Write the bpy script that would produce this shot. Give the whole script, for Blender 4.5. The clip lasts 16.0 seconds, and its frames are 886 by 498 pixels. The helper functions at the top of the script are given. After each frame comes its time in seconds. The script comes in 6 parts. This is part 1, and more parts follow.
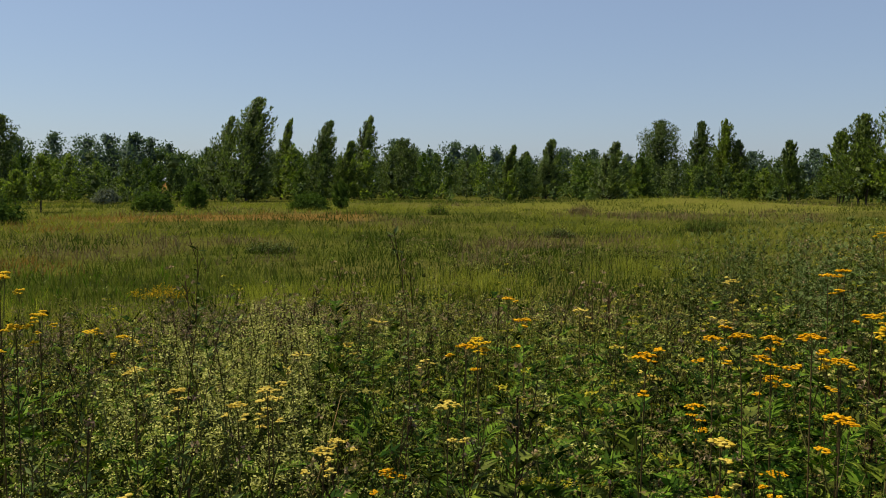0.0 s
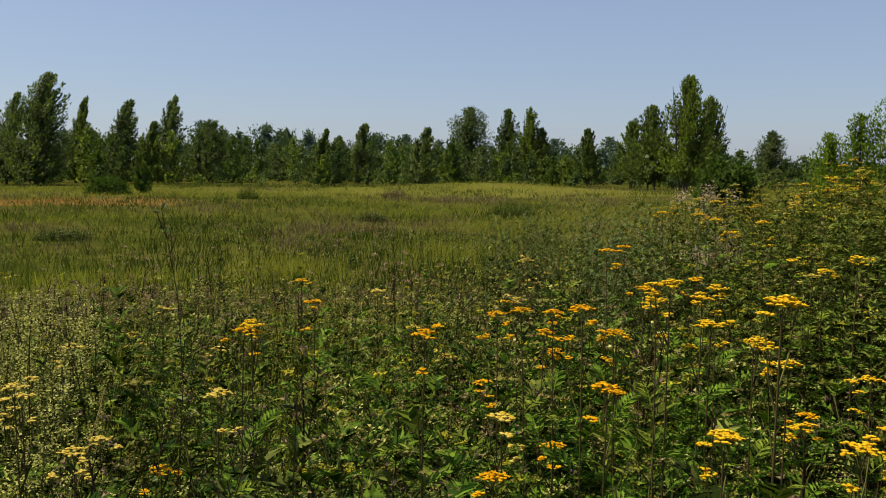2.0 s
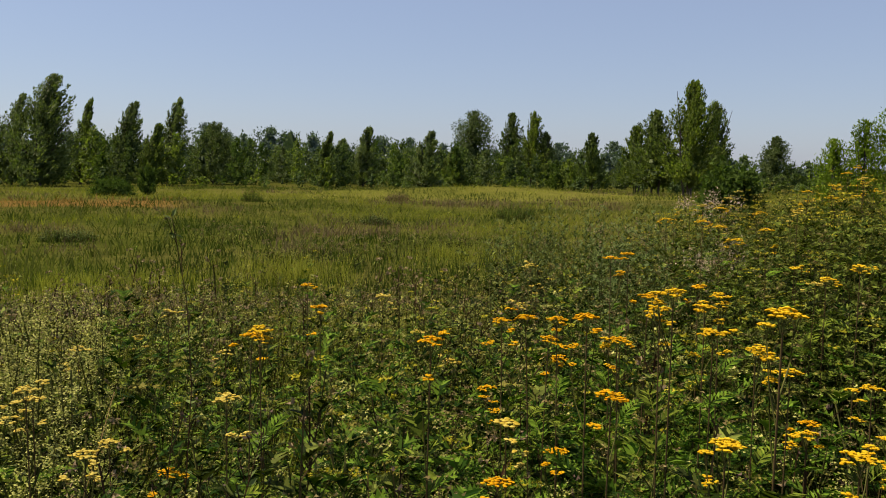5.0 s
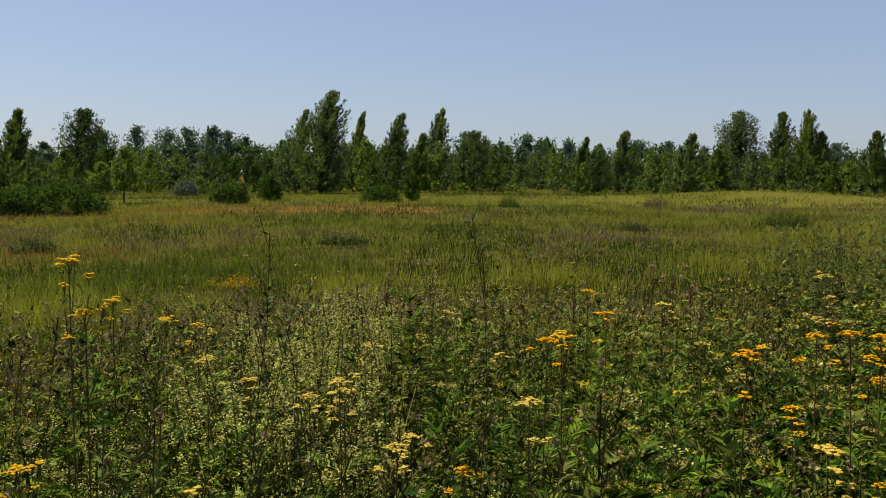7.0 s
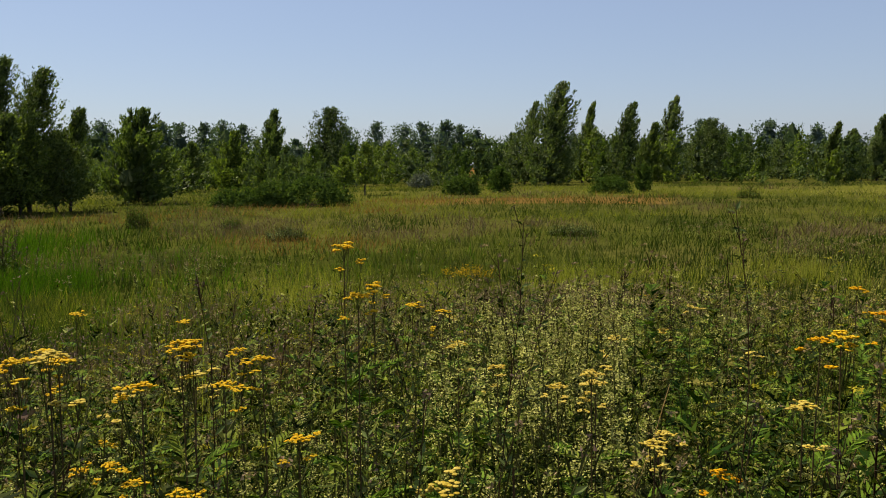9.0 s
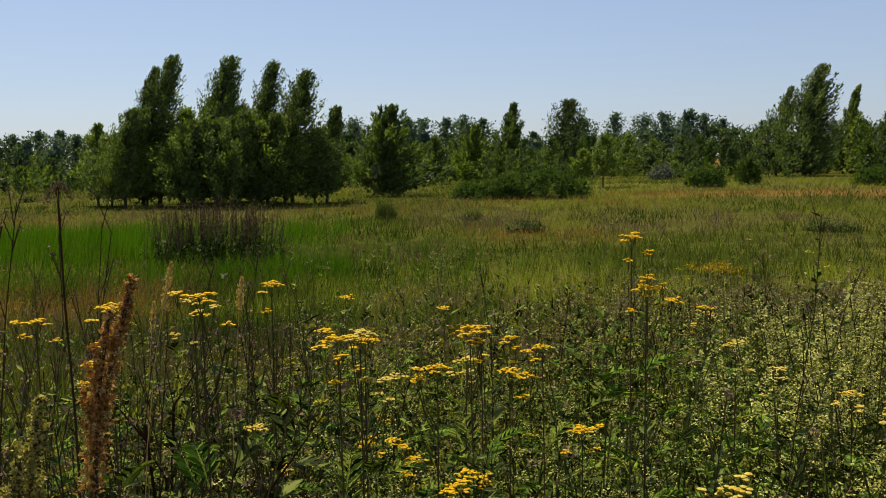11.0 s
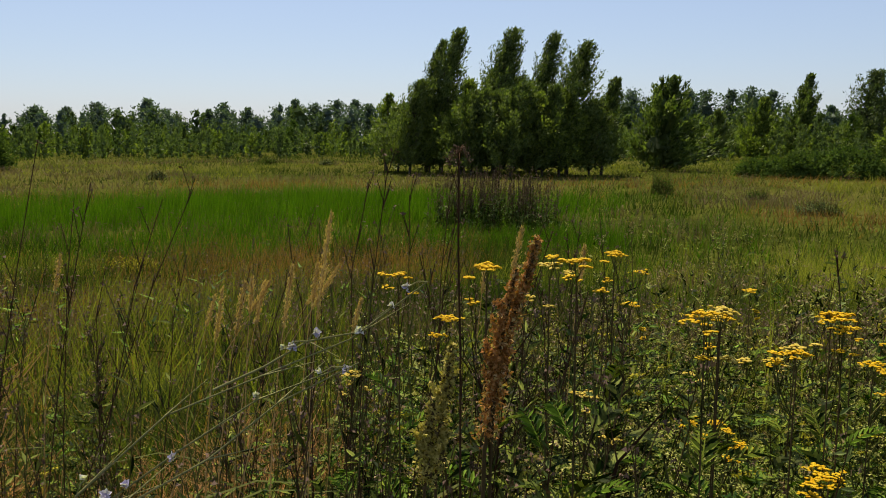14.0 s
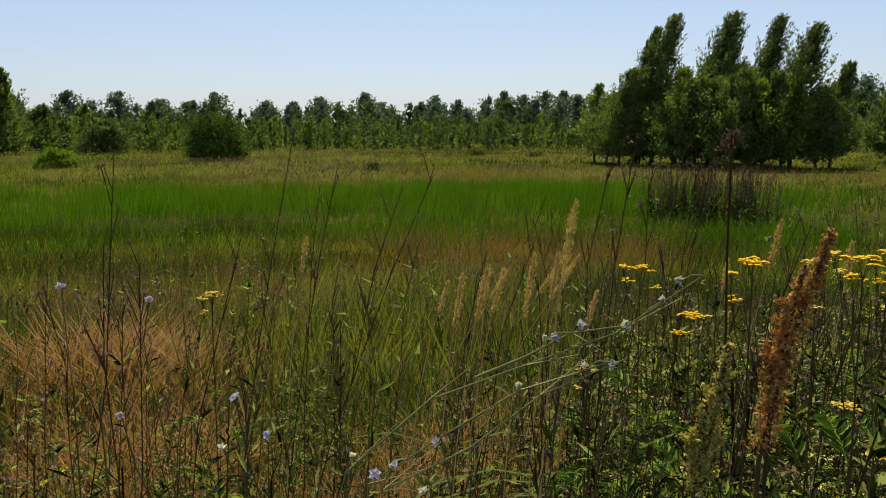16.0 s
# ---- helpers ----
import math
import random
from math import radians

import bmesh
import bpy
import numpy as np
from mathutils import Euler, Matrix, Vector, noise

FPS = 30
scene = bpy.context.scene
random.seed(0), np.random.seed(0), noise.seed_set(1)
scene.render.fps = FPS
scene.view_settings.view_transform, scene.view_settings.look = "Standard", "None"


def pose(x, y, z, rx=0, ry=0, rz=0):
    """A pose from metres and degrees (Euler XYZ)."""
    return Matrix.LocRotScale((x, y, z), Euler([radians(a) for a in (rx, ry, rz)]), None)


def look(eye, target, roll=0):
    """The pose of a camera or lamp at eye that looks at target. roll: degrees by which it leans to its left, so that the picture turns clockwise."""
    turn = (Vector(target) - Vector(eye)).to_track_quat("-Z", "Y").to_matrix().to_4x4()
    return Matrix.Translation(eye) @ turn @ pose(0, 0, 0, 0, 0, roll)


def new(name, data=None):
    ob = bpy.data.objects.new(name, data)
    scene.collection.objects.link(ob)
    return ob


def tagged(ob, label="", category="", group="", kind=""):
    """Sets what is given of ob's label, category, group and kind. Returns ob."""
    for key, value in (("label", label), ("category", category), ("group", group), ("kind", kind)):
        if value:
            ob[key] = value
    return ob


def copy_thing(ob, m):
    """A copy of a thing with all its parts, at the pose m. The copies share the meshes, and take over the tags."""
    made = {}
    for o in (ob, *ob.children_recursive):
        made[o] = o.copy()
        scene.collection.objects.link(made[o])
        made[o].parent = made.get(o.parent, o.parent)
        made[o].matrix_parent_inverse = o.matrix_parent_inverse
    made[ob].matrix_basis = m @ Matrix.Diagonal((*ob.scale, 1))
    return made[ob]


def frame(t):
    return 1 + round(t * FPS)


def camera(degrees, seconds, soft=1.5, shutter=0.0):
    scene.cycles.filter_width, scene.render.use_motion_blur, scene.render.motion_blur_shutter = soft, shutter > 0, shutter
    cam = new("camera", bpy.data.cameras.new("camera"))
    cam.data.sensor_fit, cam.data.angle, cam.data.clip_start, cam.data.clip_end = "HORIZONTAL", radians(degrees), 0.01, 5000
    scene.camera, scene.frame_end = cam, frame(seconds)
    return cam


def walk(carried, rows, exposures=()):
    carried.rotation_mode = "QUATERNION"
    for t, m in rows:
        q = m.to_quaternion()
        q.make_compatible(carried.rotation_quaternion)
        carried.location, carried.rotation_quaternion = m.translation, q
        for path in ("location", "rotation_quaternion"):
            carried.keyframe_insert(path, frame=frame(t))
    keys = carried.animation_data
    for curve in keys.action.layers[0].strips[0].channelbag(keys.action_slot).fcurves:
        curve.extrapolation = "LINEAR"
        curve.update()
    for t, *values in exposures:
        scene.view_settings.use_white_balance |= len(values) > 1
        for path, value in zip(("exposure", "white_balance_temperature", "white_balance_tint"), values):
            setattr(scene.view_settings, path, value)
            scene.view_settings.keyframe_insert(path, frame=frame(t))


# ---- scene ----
cam = camera(55.15, 16.0, soft=1.05)
PATH = [
    (0.0, pose(0.0391, 0.3500, 1.6842, 85.500, 0.000, 0.000)),
    (0.5, pose(0.0565, 0.3626, 1.6794, 85.245, -0.141, -3.503)),
    (1.0, pose(0.0837, 0.4090, 1.6657, 84.977, -0.258, -6.900)),
    (1.5, pose(0.1155, 0.4550, 1.6544, 84.732, -0.355, -9.958)),
    (2.0, pose(0.1315, 0.4318, 1.6567, 84.510, -0.420, -12.484)),
    (2.5, pose(0.1424, 0.4228, 1.6589, 84.276, -0.537, -14.661)),
    (3.0, pose(0.1505, 0.4094, 1.6611, 84.124, -0.510, -16.689)),
    (5.5, pose(0.0912, 0.4088, 1.6696, 84.950, -0.717, -8.763)),
    (6.0, pose(0.0564, 0.4405, 1.6623, 85.101, -0.559, -4.197)),
    (6.5, pose(0.0348, 0.4603, 1.6613, 85.117, -0.296, 0.421)),
    (7.0, pose(0.0141, 0.4598, 1.6624, 85.001, -0.065, 4.782)),
    (7.5, pose(-0.0047, 0.4695, 1.6580, 84.861, 0.071, 8.751)),
    (8.0, pose(-0.0211, 0.4696, 1.6578, 84.747, 0.354, 12.548)),
    (8.5, pose(-0.0366, 0.4657, 1.6580, 84.631, 0.514, 16.279)),
    (9.0, pose(-0.0510, 0.4591, 1.6576, 84.497, 0.617, 20.057)),
    (9.5, pose(-0.0634, 0.4382, 1.6575, 84.367, 0.830, 24.095)),
    (10.0, pose(-0.0890, 0.4343, 1.6561, 84.376, 1.159, 28.221)),
    (12.5, pose(-0.2115, 0.3830, 1.6493, 83.406, 0.265, 45.476)),
    (13.0, pose(-0.2191, 0.3649, 1.6490, 83.093, 0.107, 48.238)),
    (13.5, pose(-0.2385, 0.3472, 1.6498, 82.779, 0.002, 51.152)),
    (14.0, pose(-0.2626, 0.3123, 1.6489, 82.496, -0.133, 54.081)),
    (14.5, pose(-0.2863, 0.2946, 1.6439, 82.286, -0.002, 57.339)),
    (15.0, pose(-0.3000, 0.2806, 1.6416, 82.148, 0.159, 60.791)),
    (15.5, pose(-0.3098, 0.2686, 1.6430, 82.037, 0.101, 64.276)),
    (16.0, pose(-0.3337, 0.2678, 1.6396, 81.926, 0.169, 67.878)),
]
# the phone's own exposure and white balance drift a little as it turns
EXPOSURE = [(0.0, 0.49, 6350, 6), (1.0, 0.53, 6380, 7), (2.0, 0.58, 6460, 9), (3.0, 0.62, 6540, 11), (5.5, 0.64, 6560, 12), (6.2, 0.60, 6500, 10), (7.5, 0.59, 6500, 10),
            (9.5, 0.62, 6500, 10), (12.5, 0.69, 6450, 9), (14.0, 0.73, 6500, 10), (16.0, 0.81, 6500, 10)]
walk(cam, PATH, EXPOSURE)

# ---- light: a hazy summer noon, the sun high on the left ----
SUN_TURN, SUN_UP = 67.0, 57.0
sun_way = Vector((-math.sin(radians(SUN_TURN)) * math.cos(radians(SUN_UP)),
                  math.cos(radians(SUN_TURN)) * math.cos(radians(SUN_UP)), math.sin(radians(SUN_UP))))
world = bpy.data.worlds.new("hazy_summer_sky")
scene.world = world
world.use_nodes = True
wn = world.node_tree
sky = wn.nodes.new("ShaderNodeTexSky")
sky.sky_type, sky.sun_disc = "NISHITA", False
sky.sun_elevation, sky.sun_rotation = radians(SUN_UP), radians(-SUN_TURN)
sky.air_density, sky.dust_density, sky.ozone_density, sky.altitude = 1.0, 0.8, 3.0, 100
haze = wn.nodes.new("ShaderNodeMix")
haze.data_type = "RGBA"
haze.inputs["Factor"].default_value = 0.50
haze.inputs["B"].default_value = (3.15, 3.62, 5.15, 1)
wn.links.new(sky.outputs["Color"], haze.inputs["A"])
wn.links.new(haze.outputs["Result"], wn.nodes["Background"].inputs["Color"])
wn.nodes["Background"].inputs["Strength"].default_value = 0.077
lamp = bpy.data.lights.new("sun", "SUN")
lamp.energy, lamp.angle, lamp.color = 5.0, radians(0.6), (1.0, 0.90, 0.68)
sun = new("sun", lamp)
sun.matrix_world = look(sun_way * 60, (0, 0, 0))


# ---- materials ----
def leaf_material(name, dark, light, glow=0.35, rough=0.55, gloss=0.02, skew=0.05):
    """Thin leaf tissue: each leaf its own shade between two greens, mottled, letting some light through."""
    mat = bpy.data.materials.new(name)
    mat.use_nodes = True
    nt = mat.node_tree
    n, link = nt.nodes, nt.links.new
    bsdf, out = n["Principled BSDF"], n["Material Output"]
    geo = n.new("ShaderNodeNewGeometry")
    ob = n.new("ShaderNodeObjectInfo")
    add = n.new("ShaderNodeMath")
    add.operation = "MULTIPLY_ADD"
    link(ob.outputs["Random"], add.inputs[0])
    add.inputs[1].default_value = 0.30
    link(geo.outputs["Random Per Island"], add.inputs[2])
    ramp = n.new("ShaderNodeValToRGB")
    # a high skew holds more leaves at the dark end, deepening shaded gaps by colour
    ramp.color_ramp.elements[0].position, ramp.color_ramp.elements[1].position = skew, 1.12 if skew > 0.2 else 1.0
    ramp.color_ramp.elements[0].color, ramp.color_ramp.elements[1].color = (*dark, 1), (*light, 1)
    link(add.outputs[0], ramp.inputs[0])
    pos = n.new("ShaderNodeTexCoord")
    grain = n.new("ShaderNodeTexNoise")
    grain.inputs["Scale"].default_value = 45.0
    patch = n.new("ShaderNodeTexNoise")
    patch.inputs["Scale"].default_value = 0.9
    for tex in (grain, patch):
        link(pos.outputs["Object"], tex.inputs["Vector"])
    mul = n.new("ShaderNodeMath")
    mul.operation = "MULTIPLY_ADD"
    link(grain.outputs["Fac"], mul.inputs[0])
    mul.inputs[1].default_value = 0.5
    link(patch.outputs["Fac"], mul.inputs[2])
    mix = n.new("ShaderNodeMix")
    mix.data_type, mix.blend_type = "RGBA", "MULTIPLY"
    mix.inputs["Factor"].default_value = 0.75
    link(ramp.outputs["Color"], mix.inputs["A"])
    span = n.new("ShaderNodeMapRange")
    span.inputs["From Min"].default_value, span.inputs["From Max"].default_value = 0.45, 1.05
    span.inputs["To Min"].default_value, span.inputs["To Max"].default_value = 0.55, 1.25
    link(mul.outputs[0], span.inputs["Value"])
    link(span.outputs["Result"], mix.inputs["B"])
    link(mix.outputs["Result"], bsdf.inputs["Base Color"])
    bsdf.inputs["Roughness"].default_value = rough
    bsdf.inputs["Specular IOR Level"].default_value = gloss
    if glow:
        thin = n.new("ShaderNodeBsdfTranslucent")
        tint = n.new("ShaderNodeMix")
        tint.data_type, tint.blend_type = "RGBA", "MULTIPLY"
        tint.inputs["Factor"].default_value = 1.0
        link(mix.outputs["Result"], tint.inputs["A"])
        tint.inputs["B"].default_value = (1.05, 1.22, 0.42, 1)
        link(tint.outputs["Result"], thin.inputs["Color"])
        both = n.new("ShaderNodeMixShader")
        both.inputs[0].default_value = glow
        link(bsdf.outputs[0], both.inputs[1])
        link(thin.outputs[0], both.inputs[2])
        link(both.outputs[0], out.inputs["Surface"])
    return mat


def ground_material():
    """Soil under dry thatch and green growth, in patches of several sizes."""
    mat = bpy.data.materials.new("meadow_ground")
    mat.use_nodes = True
    nt = mat.node_tree
    n, link = nt.nodes, nt.links.new
    bsdf = n["Principled BSDF"]
    pos = n.new("ShaderNodeTexCoord")

    def tex(scale, detail):
        t = n.new("ShaderNodeTexNoise")
        t.inputs["Scale"].default_value, t.inputs["Detail"].default_value = scale, detail
        link(pos.outputs["Object"], t.inputs["Vector"])
        return t.outputs["Fac"]

    def ramp(fac, stops):
        r = n.new("ShaderNodeValToRGB")
        e = r.color_ramp.elements
        e[0].position, e[0].color = stops[0][0], (*stops[0][1], 1)
        e[1].position, e[1].color = stops[-1][0], (*stops[-1][1], 1)
        for p, c in stops[1:-1]:
            e.new(p).color = (*c, 1)
        link(fac, r.inputs[0])
        return r.outputs["Color"]

    field = ramp(tex(0.07, 6), [(0.36, (0.044, 0.056, 0.011)), (0.48, (0.074, 0.083, 0.016)), (0.57, (0.088, 0.086, 0.024)), (0.66, (0.070, 0.080, 0.015))])
    def math_node(kind, a, b):
        m = n.new("ShaderNodeMath")
        m.operation = kind
        for i, v in enumerate((a, b)):
            if isinstance(v, (int, float)):
                m.inputs[i].default_value = v
            else:
                link(v, m.inputs[i])
        return m.outputs[0]

    def blend(fac, a, colour):
        m = n.new("ShaderNodeMix")
        m.data_type = "RGBA"
        link(fac, m.inputs["Factor"])
        link(a, m.inputs["A"])
        m.inputs["B"].default_value = (*colour, 1)
        return m.outputs["Result"]

    def band(value, stops):
        r = n.new("ShaderNodeFloatCurve")
        r.mapping.curves[0].points[0].location, r.mapping.curves[0].points[1].location = (0, 0), (1, 0)
        for p in stops:
            r.mapping.curves[0].points.new(*p)
        r.mapping.update()
        link(value, r.inputs["Value"])
        return r.outputs[0]

    # russet sorrel and pale lime grass grow in strips across the lower field
    axis = n.new("ShaderNodeSeparateXYZ")
    link(pos.outputs["Object"], axis.inputs[0])
    away = n.new("ShaderNodeVectorMath")
    away.operation = "LENGTH"
    link(pos.outputs["Object"], away.inputs[0])
    wander = math_node("MULTIPLY_ADD", tex(0.06, 3), 16.0)
    link(away.outputs["Value"], wander.node.inputs[2])
    reach = math_node("DIVIDE", wander, 150.0)
    side = math_node("MULTIPLY_ADD", math_node("DIVIDE", axis.outputs[0], away.outputs["Value"]), 0.5)
    side.node.inputs[2].default_value = 0.5
    russet = math_node("MULTIPLY", band(reach, [(0.445, 0), (0.475, 0.7), (0.52, 0.7), (0.545, 0)]), band(side, [(0.28, 0), (0.33, 0.75), (0.44, 0.85), (0.47, 0)]))
    pale = math_node("MULTIPLY", band(reach, [(0.54, 0), (0.59, 0.8), (0.70, 0.7), (0.78, 0.1)]), band(side, [(0.1, 0.1), (0.2, 0.12), (0.3, 0.3), (0.5, 0.25), (0.58, 0.55), (0.78, 0.5)]))
    field = blend(russet, field, (0.23, 0.12, 0.045))
    field = blend(pale, field, (0.21, 0.205, 0.045))
    fine = ramp(tex(2.5, 8), [(0.3, (0.42, 0.40, 0.32)), (0.7, (0.95, 0.92, 0.78))])
    mix = n.new("ShaderNodeMix")
    mix.data_type, mix.blend_type = "RGBA", "MULTIPLY"
    mix.inputs["Factor"].default_value = 0.9
    link(field, mix.inputs["A"])
    link(fine, mix.inputs["B"])
    link(mix.outputs["Result"], bsdf.inputs["Base Color"])
    bsdf.inputs["Roughness"].default_value = 0.95
    bsdf.inputs["Specular IOR Level"].default_value = 0.0
    bump = n.new("ShaderNodeBump")
    bump.inputs["Strength"].default_value, bump.inputs["Distance"].default_value = 0.7, 0.08
    link(tex(9.0, 6), bump.inputs["Height"])
    link(bump.outputs[0], bsdf.inputs["Normal"])
    return mat


SOIL = ground_material()
BARK = leaf_material("grey_brown_bark", (0.0426, 0.0355, 0.0284), (0.0923, 0.0781, 0.0639), 0, 0.9)
POPLAR_LEAF = leaf_material("poplar_leaf", (0.058, 0.086, 0.022), (0.158, 0.192, 0.056), 0.42, 0.5, 0.12, 0.3)
YOUNG_POPLAR_LEAF = leaf_material("young_poplar_leaf", (0.072, 0.106, 0.018), (0.190, 0.228, 0.046), 0.50, 0.5, 0.12, 0.3)
ASPEN_LEAF = leaf_material("willow_leaf", (0.048, 0.070, 0.022), (0.118, 0.146, 0.048), 0.32, 0.55, 0.06, 0.3)
YOUNG_LEAF = leaf_material("young_leaf", (0.082, 0.134, 0.012), (0.155, 0.215, 0.022), 0.35)
BUSH_LEAF = leaf_material("bush_leaf", (0.042, 0.072, 0.014), (0.086, 0.124, 0.028), 0.3, 0.6, 0.0)
SCRUB_LEAF = leaf_material("scrub_leaf", (0.092, 0.132, 0.042), (0.160, 0.202, 0.068), 0.30)
GREY_LEAF = leaf_material("oleaster_leaf", (0.0923, 0.106, 0.0781), (0.156, 0.17, 0.121), 0.2)
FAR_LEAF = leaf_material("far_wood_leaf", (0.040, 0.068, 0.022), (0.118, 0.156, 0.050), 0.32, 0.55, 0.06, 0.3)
# bluer and paler leaf: the air haze over the distant wood, put into its colour
HAZED_LEAF = leaf_material("hazed_wood_leaf", (0.062, 0.092, 0.070), (0.105, 0.140, 0.102), 0.34, 0.55, 0.06)
# near-black low ends of the herb leaves: shade between the plants put into the colour
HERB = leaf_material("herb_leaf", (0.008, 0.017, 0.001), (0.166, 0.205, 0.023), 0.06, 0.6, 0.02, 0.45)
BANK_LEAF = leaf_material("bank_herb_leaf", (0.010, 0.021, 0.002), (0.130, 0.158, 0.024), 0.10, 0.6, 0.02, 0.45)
NETTLE = leaf_material("nettle_leaf", (0.020, 0.038, 0.008), (0.135, 0.170, 0.054), 0.12, 0.6, 0.02, 0.35)
BUD = leaf_material("green_yellow_bud", (0.13, 0.115, 0.022), (0.27, 0.235, 0.050), 0.2)
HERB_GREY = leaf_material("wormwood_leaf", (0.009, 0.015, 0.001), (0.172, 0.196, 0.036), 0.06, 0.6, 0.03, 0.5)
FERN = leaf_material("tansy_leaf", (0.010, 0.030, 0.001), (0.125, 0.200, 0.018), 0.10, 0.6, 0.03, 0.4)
STEM = leaf_material("green_stem", (0.040, 0.044, 0.010), (0.120, 0.116, 0.034), 0, 0.7)
STEM_DARK = leaf_material("dry_dark_stem", (0.028, 0.0150, 0.0080), (0.076, 0.042, 0.022), 0, 0.8)
STEM_BROWN = leaf_material("brown_green_stem", (0.034, 0.025, 0.011), (0.095, 0.064, 0.028), 0, 0.7)
BUD_YELLOW = leaf_material("yellow_green_umbel", (0.20, 0.185, 0.012), (0.40, 0.33, 0.026), 0.15)
DRY_BUD = leaf_material("withered_bud", (0.13, 0.095, 0.035), (0.26, 0.20, 0.085), 0.15)
CREAM = leaf_material("cream_blossom", (0.26, 0.26, 0.058), (0.48, 0.455, 0.138), 0.12)
STEM_LIGHT = leaf_material("pale_green_stem", (0.125, 0.125, 0.050), (0.255, 0.24, 0.10), 0, 0.7)
YELLOW = leaf_material("tansy_blossom", (0.52, 0.28, 0.005), (0.61, 0.40, 0.018), 0.1, 0.6)
ORANGE = leaf_material("ripe_tansy_blossom", (0.52, 0.225, 0.0025), (0.60, 0.33, 0.0075), 0.1, 0.6)
PALE = leaf_material("fading_tansy_blossom", (0.43, 0.295, 0.030), (0.53, 0.405, 0.085), 0.1, 0.6)
SEED_BROWN = leaf_material("brown_seed_head", (0.071, 0.0426, 0.0319), (0.177, 0.121, 0.0923), 0.1, 0.8)
THISTLE = leaf_material("mauve_seed_head", (0.155, 0.105, 0.060), (0.31, 0.225, 0.135), 0.15, 0.8)
RUST = leaf_material("rust_dock_seed", (0.26, 0.10, 0.029), (0.50, 0.235, 0.078), 0.25, 0.8)
DOCK_GREEN = leaf_material("ripening_dock_seed", (0.24, 0.20, 0.045), (0.46, 0.37, 0.11), 0.25, 0.8)
TAN = leaf_material("straw_plume", (0.40, 0.245, 0.10), (0.64, 0.43, 0.20), 0.3, 0.8)
WITHER = leaf_material("withered_buff_fluff", (0.32, 0.225, 0.165), (0.54, 0.41, 0.32), 0.2, 0.8)
BLUE = leaf_material("chicory_petal", (0.38, 0.33, 0.62), (0.62, 0.55, 0.74), 0.3, 0.6)
WHITE = leaf_material("withered_petal", (0.58, 0.52, 0.56), (0.74, 0.69, 0.70), 0.3, 0.6)
GRASS = leaf_material("meadow_grass", (0.060, 0.076, 0.015), (0.096, 0.106, 0.026), 0.38, 0.5, 0.02)
GRASS_DARK = leaf_material("dark_green_grass", (0.024, 0.042, 0.006), (0.044, 0.066, 0.010), 0.3)
GRASS_LIME = leaf_material("yellow_green_grass", (0.165, 0.168, 0.024), (0.225, 0.218, 0.040), 0.35)
GRASS_RUST = leaf_material("russet_grass", (0.15, 0.078, 0.026), (0.26, 0.145, 0.055), 0.3)
RUST_TUFT = leaf_material("withered_rust_grass", (0.21, 0.098, 0.026), (0.45, 0.235, 0.080), 0.25)
LIME_TUFT = leaf_material("lime_grass", (0.20, 0.205, 0.030), (0.35, 0.33, 0.062), 0.35)
GRASS_TAN = leaf_material("straw_grass", (0.19, 0.098, 0.038), (0.33, 0.185, 0.075), 0.3)
REED = leaf_material("reed_blade", (0.022, 0.064, 0.003), (0.074, 0.138, 0.008), 0.4, 0.45)
# paler reed colour that stands in for sunlit blade tops
REED_LIT = leaf_material("sunlit_reed_blade", (0.070, 0.120, 0.008), (0.150, 0.205, 0.018), 0.4, 0.45)
MAUVE_GRASS = leaf_material("mauve_seeding_grass", (0.102, 0.070, 0.040), (0.168, 0.120, 0.074), 0.25)


